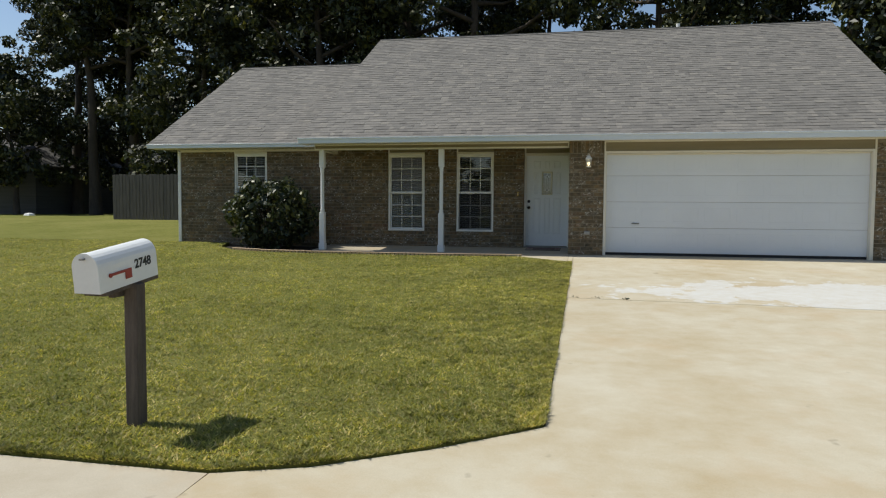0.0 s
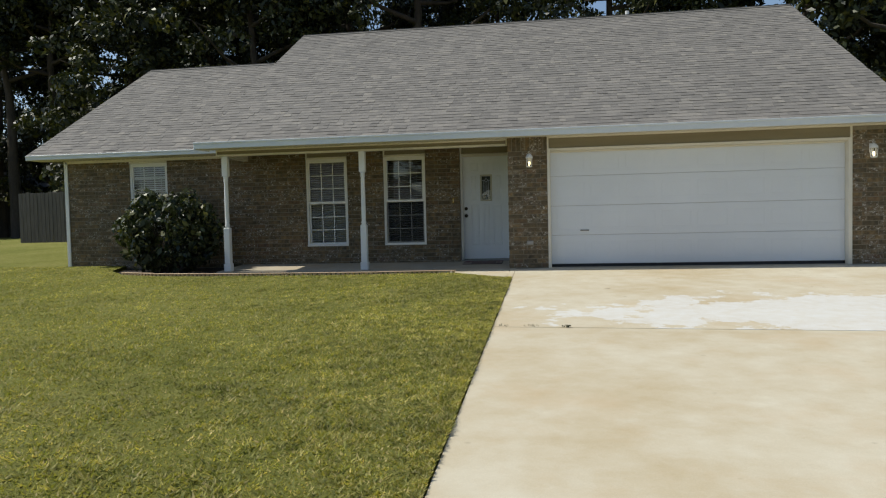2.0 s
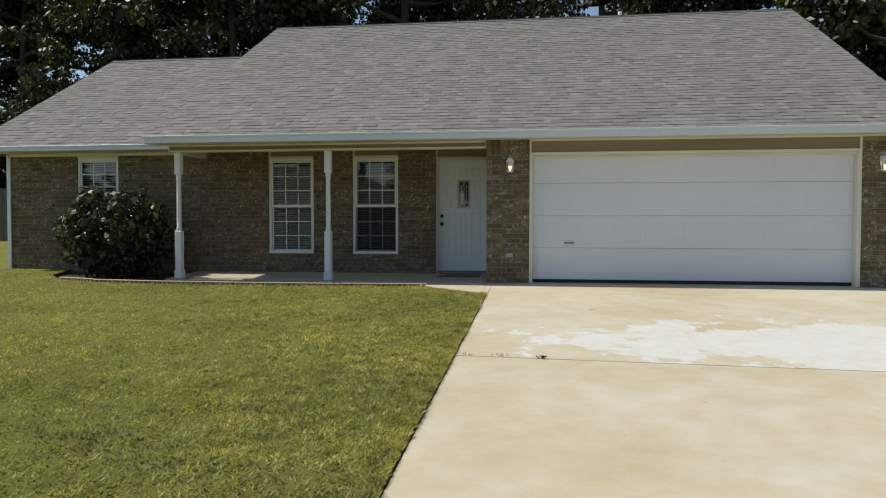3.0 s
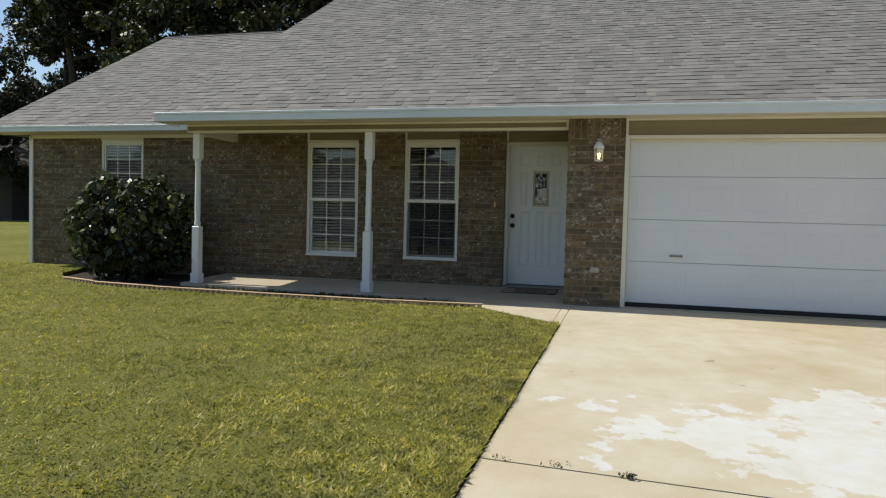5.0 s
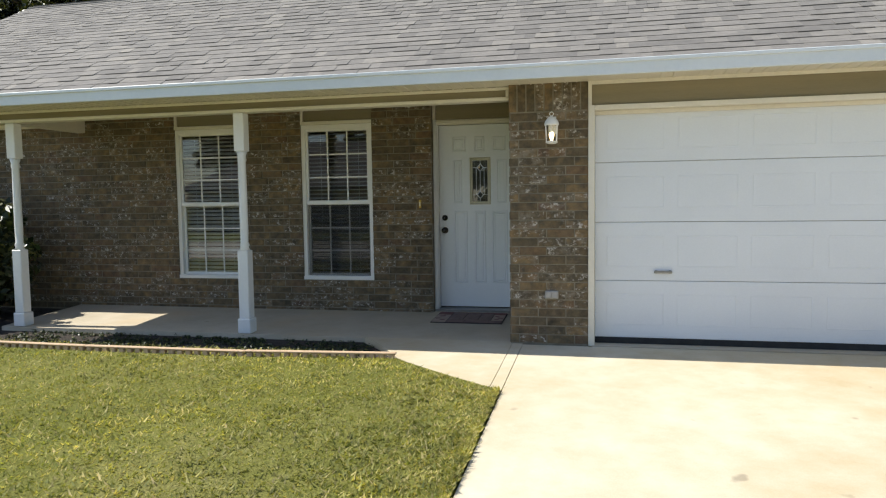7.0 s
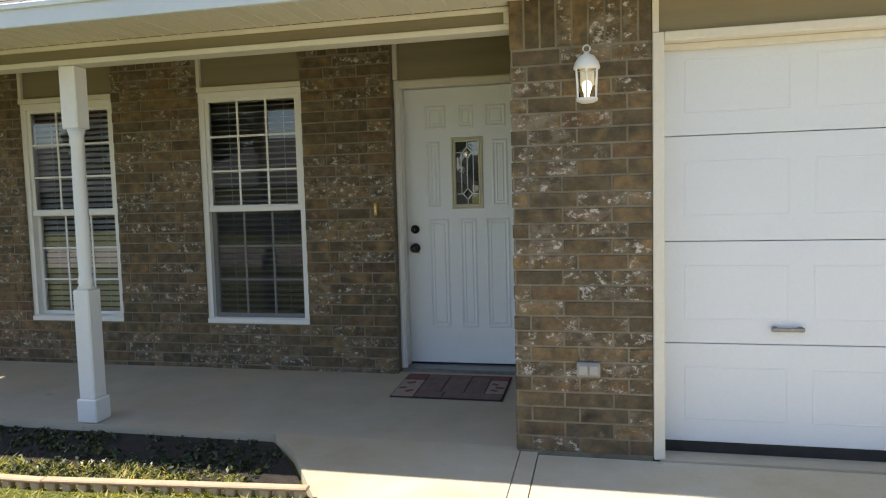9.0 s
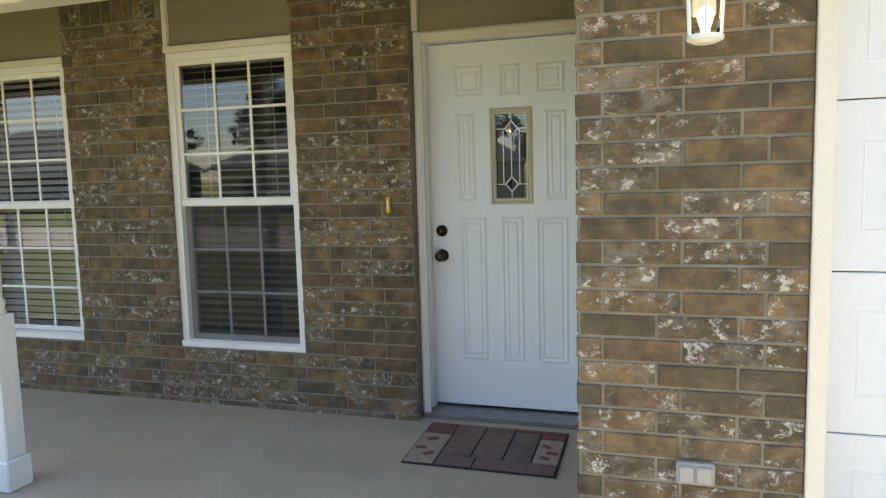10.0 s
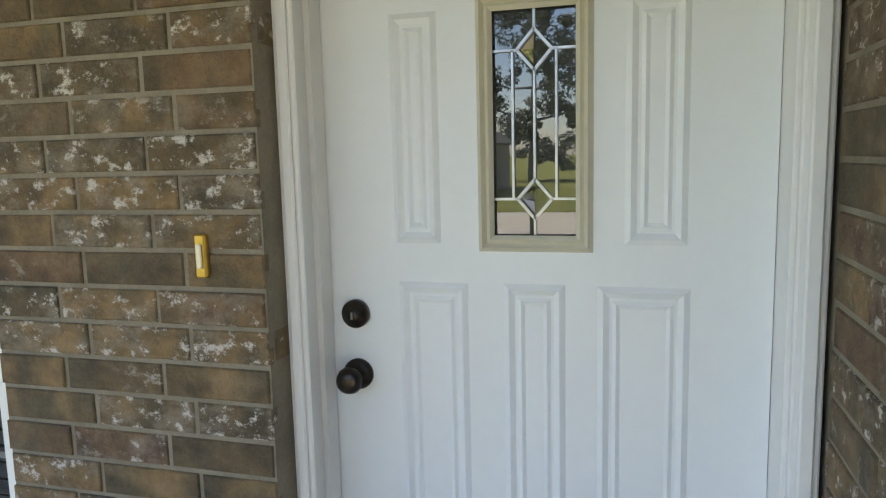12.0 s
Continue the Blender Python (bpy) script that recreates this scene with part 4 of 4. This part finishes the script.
def tree(seed, height, spread, low, clumps, per, size, material=LEAF, label="tall dark-green leafy tree behind the house"):
    rng = np.random.default_rng(seed)
    rnd = random.Random(seed)
    t = thing("tree", (0, 0, 0), label, "tree", "trees round the house")
    pts = [(0, 0, -0.3)]
    for k in range(1, 9):
        z = height * 0.92 * k / 8
        pts.append((pts[-1][0] + rnd.uniform(-0.25, 0.25), pts[-1][1] + rnd.uniform(-0.25, 0.25), z))
    r0 = height * 0.02
    verts, faces = sweep(pts, [r0 * (1.25 if k == 0 else 1 - k / 9.5) for k in range(9)], 9)
    adopt(new("trunk", raw_mesh("trunk", verts, faces, BARK, True)), t)
    tips = []
    for k in range(17):
        f = low + (0.95 - low) * (k + rnd.random()) / 17
        i = min(int(f / 0.92 * 8), 7)
        base = Vector(pts[i]).lerp(Vector(pts[i + 1]), f / 0.92 * 8 - i if f < 0.92 else 1)
        ang = k * 2.4 + rnd.uniform(-0.5, 0.5)
        ln = spread * (1.0 - 0.65 * abs(f - 0.45) / 0.55) * rnd.uniform(0.7, 1.1)
        tip = base + Vector((math.cos(ang) * ln, math.sin(ang) * ln, ln * rnd.uniform(0.15, 0.65)))
        midp = base.lerp(tip, 0.5) + Vector((0, 0, -0.08 * ln))
        v, fc = sweep([base, midp, tip], [r0 * 0.38, r0 * 0.24, r0 * 0.08], 5)
        adopt(new("limb", raw_mesh("limb", v, fc, BARK, True)), t)
        tips += [tip, base.lerp(tip, 0.7), base.lerp(tip, 0.85)]
    idx = rng.integers(0, len(tips), clumps)
    cen = np.array([tips[i] for i in idx]) + rng.normal(size=(clumps, 3)) * spread * 0.19
    q = leaf_cloud(rng, cen, rng.uniform(0.45, 1.15, clumps) * spread * 0.2, per, size)
    adopt(new("crown", tri_mesh("crown", q, len(q), 4, material)), t)
    return t


def shrub():
    rng = np.random.default_rng(5)
    rnd = random.Random(5)
    s = thing("shrub", (-6.45, 14.85, 0.34), "rounded glossy dark-green shrub before the brick wall", "shrub")
    for k in range(26):
        a, tilt = k * 2.4, rnd.uniform(0.05, 1.0)
        ln = rnd.uniform(0.9, 1.55)
        tip = Vector((-6.45 + math.cos(a) * tilt * 1.0, 14.85 + math.sin(a) * tilt * 0.68, 0.34 + ln * (1.05 - 0.35 * tilt)))
        base = Vector((-6.45 + math.cos(a) * 0.12, 14.85 + math.sin(a) * 0.12, 0.25))
        v, fc = sweep([base, base.lerp(tip, 0.5) + Vector((0, 0, 0.1)), tip], [0.018, 0.013, 0.005], 5)
        adopt(new("stem", raw_mesh("stem", v, fc, BARK, True)), s)
    n = 330
    d = rng.normal(size=(n, 3))
    d /= np.linalg.norm(d, axis=1)[:, None]
    rad = rng.uniform(0.35, 1.0, (n, 1)) ** 0.5
    cen = np.array([-6.5, 14.87, 1.13]) + d * rad * np.array([1.08, 0.76, 0.85])
    cen[:, 2] = np.maximum(cen[:, 2], 0.42)
    q = leaf_cloud(rng, cen, rng.uniform(0.08, 0.2, n), 26, 0.105, 0.5)
    q = q[q[:, :, 1].max(axis=1) < 15.74]
    adopt(new("foliage", tri_mesh("foliage", q, len(q), 4, BUSH_LEAF)), s)


shrub()
base_trees = [tree(11, 17.5, 5.2, 0.2, 190, 140, 0.27), tree(12, 16.0, 4.6, 0.16, 190, 140, 0.26), tree(13, 19.0, 5.6, 0.24, 200, 140, 0.28), tree(14, 14.5, 4.4, 0.1, 190, 140, 0.26), tree(15, 8.5, 3.4, 0.15, 130, 110, 0.24), tree(16, 16.5, 3.3, 0.5, 140, 130, 0.27)]
SPOTS = [(-27.4, 36, 5), (-25.5, 37, 5), (-40.0, 46, 4), (-30.6, 38.5, 5), (-29.3, 40.5, 4), (-33.6, 40.0, 4), (-19.8, 34.5, 3), (-22.3, 38.5, 0), (-17, 38, 0), (-13.0, 34, 1), (-9.0, 37, 2), (-5.0, 34, 0), (-1.0, 38.5, 3), (3.6, 35, 1), (8.0, 39, 0), (12.5, 35, 2),
         (17, 37, 3), (21.5, 33, 1), (13.5, 29, 3), (26, 38, 0), (-22, 46, 1), (-14, 47, 2), (-5, 46, 1), (22, 45, 3), (-30.6, 33.6, 4), (-32.5, 33.6, 4), (-35, 50, 4), (-46, 30, 4), (33, 44, 2), (-8, -34, 3), (9, -40, 0), (-22, -46, 4), (24, -36, 2), (36, -34, 1), (-34, -40, 4), (-44, -36, 4), (-58, -26, 4), (-70, -16, 4), (-29, -31, 4), (4, -31, 4)]
placed = set()
for k, (x, y, v) in enumerate(SPOTS):
    m = Matrix.Translation((x, y, rise(y))) @ Matrix.Rotation(k * 1.7, 4, 'Z')
    if v not in placed:
        placed.add(v)
        base_trees[v].matrix_basis = m
    else:
        copy_thing(base_trees[v], m)


def thicket():
    rng = np.random.default_rng(8)
    n = 420
    cen = np.stack([rng.uniform(-46, 46, n), rng.uniform(48, 53, n), 0.9 + 6.5 * rng.random(n) ** 1.3], axis=1)
    q = leaf_cloud(rng, cen, rng.uniform(0.8, 1.8, n), 46, 0.62)
    tagged(new("woods", tri_mesh("woods", q, len(q), 4, LEAF)), "dense dark undergrowth of the woods behind the plots", "woods", "", "stuff")


thicket()


# ---- fences and neighbours ----
def fence(name, x0, x1, y, z0, h, material, label):
    f = thing(name, ((x0 + x1) / 2, y, z0), label, "fence")
    n = int((x1 - x0) / 0.145)
    board = [mesh_from(boxes((-0.068, 0.068, -0.01, 0.01, 0.02, h + dz), bevel=0.004), "board", material) for dz in (0.0, -0.015, 0.012)]
    for i in range(n):
        ob = new("board", board[i % 3 if i % 5 else 1])
        ob.matrix_basis = Matrix.Translation((x0 + (i + 0.5) * 0.145, y + random.uniform(-0.004, 0.004), z0))
        adopt(ob, f)
    for z in (0.3, h - 0.3):
        part("rail", boxes((x0, x1, y + 0.015, y + 0.055, z0 + z, z0 + z + 0.09)), material, f)
    x = x0 + 0.05
    while x < x1:
        part("post", boxes((x - 0.045, x + 0.045, y + 0.056, y + 0.145, z0 - 0.1, z0 + h - 0.05)), material, f)
        x += 2.4


fence("wooden_fence", -17.4, -9.45, 24.0, rise(24) - 0.03, 1.78, FENCE_WOOD, "weathered grey wooden privacy fence beside the house")
fence("wooden_fence", 6.62, 16.0, 19.0, rise(19) - 0.03, 1.8, FENCE_WOOD, "dark weathered board fence beside the garage")
fence("wooden_fence", -38.0, -26.0, 44.0, rise(44) - 0.03, 1.85, FENCE_WOOD, "low tan board fence under the trees")


def house(name, x0, x1, y0, y1, z0, eave, ridge, wall_mat, label):
    """A far bungalow with a hipped roof along x and openings to the front."""
    h = thing(name, ((x0 + x1) / 2, (y0 + y1) / 2, z0), label, "house")
    part("wall", boxes((x0, x1, y0, y1, z0 - 0.1, eave)), wall_mat, h)
    bm = bmesh.new()
    ym = (y0 + y1) / 2
    pts = [(y0 - 0.45, eave - 0.08), (ym, ridge), (y1 + 0.45, eave - 0.08), (y1 + 0.45, eave - 0.2), (y0 - 0.45, eave - 0.2)]
    a = [bm.verts.new((x0 - 0.4 + (4.5 if k == 1 else 0), y, z)) for k, (y, z) in enumerate(pts)]
    b = [bm.verts.new((x1 + 0.4 - (4.5 if k == 1 else 0), y, z)) for k, (y, z) in enumerate(pts)]
    bm.faces.new(a)
    bm.faces.new(b[::-1])
    for i in range(5):
        j = (i + 1) % 5
        bm.faces.new((a[i], a[j], b[j], b[i]))
    part("roof", bm, FAR_ROOF, h)
    for face_y, s in ((y0, -1), (y1, 1)):
        x = x0 + 1.6
        while x < x1 - 2:
            w = part("window", boxes((x, x + 1.1, face_y, face_y + s * 0.05, z0 + 0.95, z0 + 2.1), bevel=0.01), VINYL, h)
            part("pane", boxes((x + 0.07, x + 1.03, face_y + s * 0.05, face_y + s * 0.056, z0 + 1.02, z0 + 2.03)), RUBBER, w)
            x += 3.6
    return h


house("neighbour_house", -48, -31.0, 35.5, 45, 0.85, 3.75, 6.2, GREY_SIDING, "low grey-sided neighbouring house with shingle roof")
house("neighbour_house", -52, -24.0, 58, 68, 0.85, 3.9, 6.6, PALE_SIDING, "pale bungalow seen beyond the trees")
house("neighbour_house", -24, -8, -25, -15.5, rise(0), 2.6, 5.6, PALE_SIDING, "pale bungalow across the street")
house("neighbour_house", -52, -35, -29, -19, rise(0), 2.7, 6.0, GREY_SIDING, "dark-roofed bungalow further along the street")
house("neighbour_house", 1, 17, -26, -16.5, rise(0), 2.6, 5.4, GREY_SIDING, "grey bungalow across the street")
solid("lawn_opposite", boxes((-60, 60, -60, -6.5, rise(0) - 0.06, rise(0) + 0.02)), LAWN, "mown grass across the street", "lawn")
debris = thing("paper_scrap", (-24.3, 27.5, 0.85), "crumpled white scrap lying on the far lawn", "litter")
part("sheet", lathe([(0.02, 0), (0.26, 0.03), (0.2, 0.12), (0.05, 0.16)], 7, (-24.3, 27.5, 0.8)), WHITE, debris)


# ---- grass ----
def grass():
    rng = np.random.default_rng(3)
    n = 520000
    x = 0.33 - 19.0 * rng.random(n) ** 1.75
    y = 3.1 + 17.5 * rng.random(n) ** 1.35
    px, py = np.array(CURB)[:, 0], np.array(CURB)[:, 1]
    edge = np.interp(x, px, py)
    bx = np.array([(0.32, 13.08), (0.19, 13.16), (-0.1, 13.36), (-0.53, 13.68)] + BED_LINE)[::-1]
    back = np.interp(x, bx[:, 0], bx[:, 1])
    back = np.where(x < -8.1, np.where(x < -9.5, 30.0, 15.7), back)
    keep = (y > edge + 0.0) & (y < back - 0.03) & (x < 0.325)
    x, y = x[keep], y[keep]
    ex = rng.uniform(-9, 0.3, 16000)
    x = np.concatenate([x, ex, 0.325 - 0.05 * rng.random(9000), -5.2 + 4.1 * rng.random(7000)])
    y = np.concatenate([y, np.interp(ex, px, py) + 0.05 * rng.random(16000), 4.2 + 8.9 * rng.random(9000), 13.72 + 0.33 * rng.random(7000) ** 1.9])
    z = -0.27 + 0.043 * y + np.where((y > np.interp(x, bx[:, 0], bx[:, 1])) & (x < -0.6), -0.03, 0.012)
    m = len(x)
    clump = 0.5 + 0.5 * np.sin(x * 5.1 + 1.3 * np.sin(y * 3.7)) * np.sin(y * 4.3 + 1.7 * np.sin(x * 2.9))
    h = rng.uniform(0.012, 0.03, m) * (0.6 + 0.7 * clump) * np.where(rng.random(m) < 0.05, 1.4, 1.0)
    a = rng.uniform(0, 2 * np.pi, m)
    w = rng.uniform(0.005, 0.011, m)
    lean = rng.uniform(0.4, 1.9, m) * h
    b = rng.uniform(0, 2 * np.pi, m)
    p0 = np.stack([x - np.cos(a) * w, y - np.sin(a) * w, z], 1)
    p1 = np.stack([x + np.cos(a) * w, y + np.sin(a) * w, z], 1)
    p2 = np.stack([x + np.cos(b) * lean, y + np.sin(b) * lean, z + h], 1)
    tagged(new("grass", tri_mesh("grass", np.stack([p0, p1, p2], 1), m, 3, BLADE)), "short mown yellow-green grass blades of the lawn", "grass", "", "stuff")


grass()


def bed_cover():
    """Low leafy growth over the shaded soil between edging and porch."""
    rng = np.random.default_rng(17)
    n = 900
    x = -5.0 + 3.95 * rng.random(n)
    y = 13.85 + 0.66 * rng.random(n)
    keep = (x < -1.0 - 0.75 * (y - 14.25)) & ((np.sin(x * 4.2) * np.sin(y * 9.0 + x) > -0.35) | (rng.random(n) < 0.2))
    x, y = x[keep], y[keep]
    z = -0.27 + 0.043 * y - 0.02 - 0.045 * np.clip(y - 13.75, 0, 0.7) + 0.012
    q = leaf_cloud(rng, np.stack([x, y, z], 1), rng.uniform(0.015, 0.04, len(x)), 12, 0.026)
    tagged(new("ground_cover", tri_mesh("ground_cover", q, len(q), 4, BUSH_LEAF)), "low dark leafy weeds on the flower bed soil", "weeds", "", "stuff")


bed_cover()


def weed(x, y, n, spread, size):
    rng = np.random.default_rng(int(x * 100))
    w = thing("weed", (x, y, rise(y)), "small dark weed growing in the drive joint", "weed", "weeds in the drive joint")
    cen = np.stack([x + rng.normal(size=n) * spread, y + rng.normal(size=n) * spread * 0.3, rise(y) + 0.012 + 0.012 * rng.random(n)], 1)
    q = leaf_cloud(rng, cen, np.full(n, 0.02), 7, size)
    adopt(new("leaves", tri_mesh("leaves", q, len(q), 4, BUSH_LEAF)), w)


weed(1.1, 9.1, 8, 0.025, 0.019)
weed(0.74, 9.13, 8, 0.08, 0.011)
weed(0.45, 9.15, 5, 0.05, 0.011)


# ---- roof shingles ----
CUBE_FACES = [(0, 3, 2, 1), (4, 5, 6, 7), (0, 1, 5, 4), (1, 2, 6, 5), (2, 3, 7, 6), (3, 0, 4, 7)]


def shingles(roof, x0, x1, y0, z0, near):
    """Courses of butted tabs up the front slope and, joined, down the back; tabs inside the stretch near become parts."""
    rnd = random.Random(21)
    run = RIDGE_Y - y0
    length = run * math.hypot(1, SLOPE)
    d = Vector((0, 1, SLOPE)).normalized()
    nrm = Vector((0, -SLOPE, 1)).normalized()
    step = 0.143
    cache, verts, faces = {}, [], []
    k = 0
    singles = 0
    while k * step < length - 0.02:
        s = k * step
        x = x0 - rnd.uniform(0, 0.25)
        while x < x1:
            w = rnd.choice((0.1, 0.14, 0.18, 0.24))
            a, b = max(x, x0), min(x + w, x1)
            x += w
            if b - a < 0.02:
                continue
            th = rnd.choice((0.003, 0.005, 0.009))
            up = min(step + 0.05, length - s)
            o = Vector((0, y0, z0 - 0.018)) + d * (s - (0.01 if th > 0.008 else 0.0))

            def tab(xa, xb):
                vs = []
                for lift, uu in ((0.0, 0), (th + 0.004, 0)):
                    base = o + nrm * lift
                    top = o + d * up + nrm * (lift * 0.25 - 0.001)
                    vs += [Vector((xa, base.y, base.z)), Vector((xb, base.y, base.z)), Vector((xb, top.y, top.z)), Vector((xa, top.y, top.z))]
                return vs

            if near and near[0] < a and b < near[1] and k < near[2] and singles < 300 and abs(b - a - w) < 1e-6:
                key = (w, th, k)
                if key not in cache:
                    cache[key] = raw_mesh("shingle", tab(-w / 2, w / 2), CUBE_FACES, SHINGLE)
                ob = new("shingle", cache[key])
                ob.matrix_basis = Matrix.Translation(((a + b) / 2, 0, 0))
                adopt(ob, roof)
                singles += 1
            else:
                faces += [tuple(q + len(verts) for q in f) for f in CUBE_FACES]
                verts += tab(a + 0.001, b - 0.001)
        k += 1
    tagged(adopt(new("shingles", raw_mesh("shingles", verts, faces, SHINGLE)), roof), "weathered grey-brown asphalt shingles", "", "", "stuff")
    top = z0 + SLOPE * run
    part("ridge_cap", prism([(x0, RIDGE_Y - 0.14), (x1, RIDGE_Y - 0.14), (x1, RIDGE_Y + 0.14), (x0, RIDGE_Y + 0.14)], lambda x, y: top - 0.09, lambda x, y: top - 0.07), SHINGLE, roof)
    bm = bmesh.new()
    q = [(x0, RIDGE_Y, top + 0.004), (x1, RIDGE_Y, top + 0.004), (x1, 2 * RIDGE_Y - y0, z0), (x0, 2 * RIDGE_Y - y0, z0)]
    a = [bm.verts.new(p) for p in q]
    b = [bm.verts.new((p[0], p[1], p[2] - 0.015)) for p in q]
    bm.faces.new(a)
    bm.faces.new(b[::-1])
    for i in range(4):
        bm.faces.new((a[i], a[(i + 1) % 4], b[(i + 1) % 4], b[i]))
    part("back_slope", bm, SHINGLE, roof)


shingles(roof_main, -5.52, 6.82, 14.05, 2.785, (-1.6, 3.4, 9))
shingles(roof_low, -10.0, -5.51, 15.3, 2.805, None)


# ---- bricks ----
PITCH_Z, JOINT = 0.0797, 0.0108
Z_BRICK = 1.798 - 18 * PITCH_Z
WALL_BOND, PIER_BOND = (0.256, -1.065, -0.992), (0.246, 0.308, 0.478)


def brick_verts(sx, sz, depth, inset=0.003):
    """A brick with chamfered face edges, its face at y = 0 looking to -y."""
    a, c, i = sx / 2, sz / 2, inset
    return [(-a, i, -c), (a, i, -c), (a, i, c), (-a, i, c), (-a + i, 0, -c + i), (a - i, 0, -c + i), (a - i, 0, c - i), (-a + i, 0, c - i), (-a, depth, -c), (a, depth, -c), (a, depth, c), (-a, depth, c)]


BRICK_FACES = [(4, 5, 6, 7), (0, 1, 5, 4), (1, 2, 6, 5), (2, 3, 7, 6), (3, 0, 4, 7), (0, 8, 9, 1), (1, 9, 10, 2), (2, 10, 11, 3), (3, 11, 8, 0)]
brick_cache = {}


def lay(wall, spots, frame_of, near, cap):
    """Lay bricks (centre u, centre z, width, height) on a wall face; those inside the stretch near become parts."""
    rnd = random.Random(4)
    verts, faces, singles = [], [], 0
    for u, z, w, h in spots:
        m = frame_of(u, z) @ Matrix.Translation((0, rnd.uniform(-0.0025, 0.0025), 0)) @ Matrix.Rotation(rnd.uniform(-0.006, 0.006), 4, 'Y')
        if near(u, z) and singles < cap:
            key = (round(w, 2), round(h, 2))
            if key not in brick_cache:
                brick_cache[key] = raw_mesh("brick", brick_verts(w, h, 0.02), BRICK_FACES, BRICK)
            ob = new("brick", brick_cache[key])
            ob.matrix_basis = m
            adopt(ob, wall)
            singles += 1
        else:
            faces += [tuple(q + len(verts) for q in f) for f in BRICK_FACES]
            verts += [m @ Vector(v) for v in brick_verts(w, h, 0.02)]
    if verts:
        tagged(adopt(new("bricks", raw_mesh("bricks", verts, faces, BRICK)), wall), "", "", "", "stuff")


def bond(u0, u1, z_low, z_high, openings=(), soldier=None, lap=WALL_BOND):
    """Raking bond (pitch, joint in even and in odd courses) between u0 and u1, cut round openings, with a soldier course at the top."""
    out = []
    k = 0
    while True:
        z0 = Z_BRICK + k * PITCH_Z + JOINT / 2
        z1 = z0 + PITCH_Z - JOINT
        if z1 > (soldier or z_high) + 0.002:
            break
        spans = [(u0, u1)]
        for a, b, c, d in openings:
            if z1 > c and z0 < d:
                spans = [s for p, q in spans for s in ((p, min(q, a)), (max(p, b), q)) if s[1] - s[0] > 0.03]
        pitch, joint = lap[0], lap[1 + k % 2]
        first = joint + math.floor((u0 - joint) / pitch) * pitch
        for p, q in spans:
            u = first
            while u < q:
                a, b = max(u + JOINT / 2, p), min(u + pitch - JOINT / 2, q)
                if b - a > 0.025:
                    out.append(((a + b) / 2, (z0 + z1) / 2, b - a, z1 - z0))
                u += pitch
        k += 1
    if soldier:
        u = u0
        while u < u1 - 0.03:
            w = min(PITCH_Z - JOINT, u1 - u)
            if not any(a < u + w / 2 < b for a, b, c, d in openings):
                out.append((u + w / 2, (soldier + 0.008 + z_high) / 2, w, z_high - soldier - 0.008))
            u += PITCH_Z
    return [s for s in out if s[1] > z_low]


lay(wall_front, bond(X_L, -0.81, 0.3, 2.985, OPEN_MAIN, 2.7544), lambda u, z: Matrix.Translation((u, WALL_Y, z)), lambda u, z: -1.5 < u or (-3.1 < u < -2.37), 300)
lay(wall_pillar, bond(0.222, 0.918, 0.25, 2.7, (), 2.4356, PIER_BOND), lambda u, z: Matrix.Translation((u, FRONT_Y, z)), lambda u, z: True, 150)
lay(wall_pillar, bond(14.51, 15.84, 0.3, 2.985), lambda u, z: Matrix.Translation((0.222, u, z)) @ Matrix.Rotation(radians(-90), 4, 'Z'), lambda u, z: u > 14.9, 150)
lay(wall_garage, bond(5.952, X_R, 0.25, 2.66), lambda u, z: Matrix.Translation((u, FRONT_Y, z)), lambda u, z: False, 0)
# the brick reveal beside the door and the windows
lay(wall_front, bond(15.79, 15.95, 0.42, 2.985), lambda u, z: Matrix.Translation((-0.812, u, z)) @ Matrix.Rotation(radians(90), 4, 'Z'), lambda u, z: False, 0)
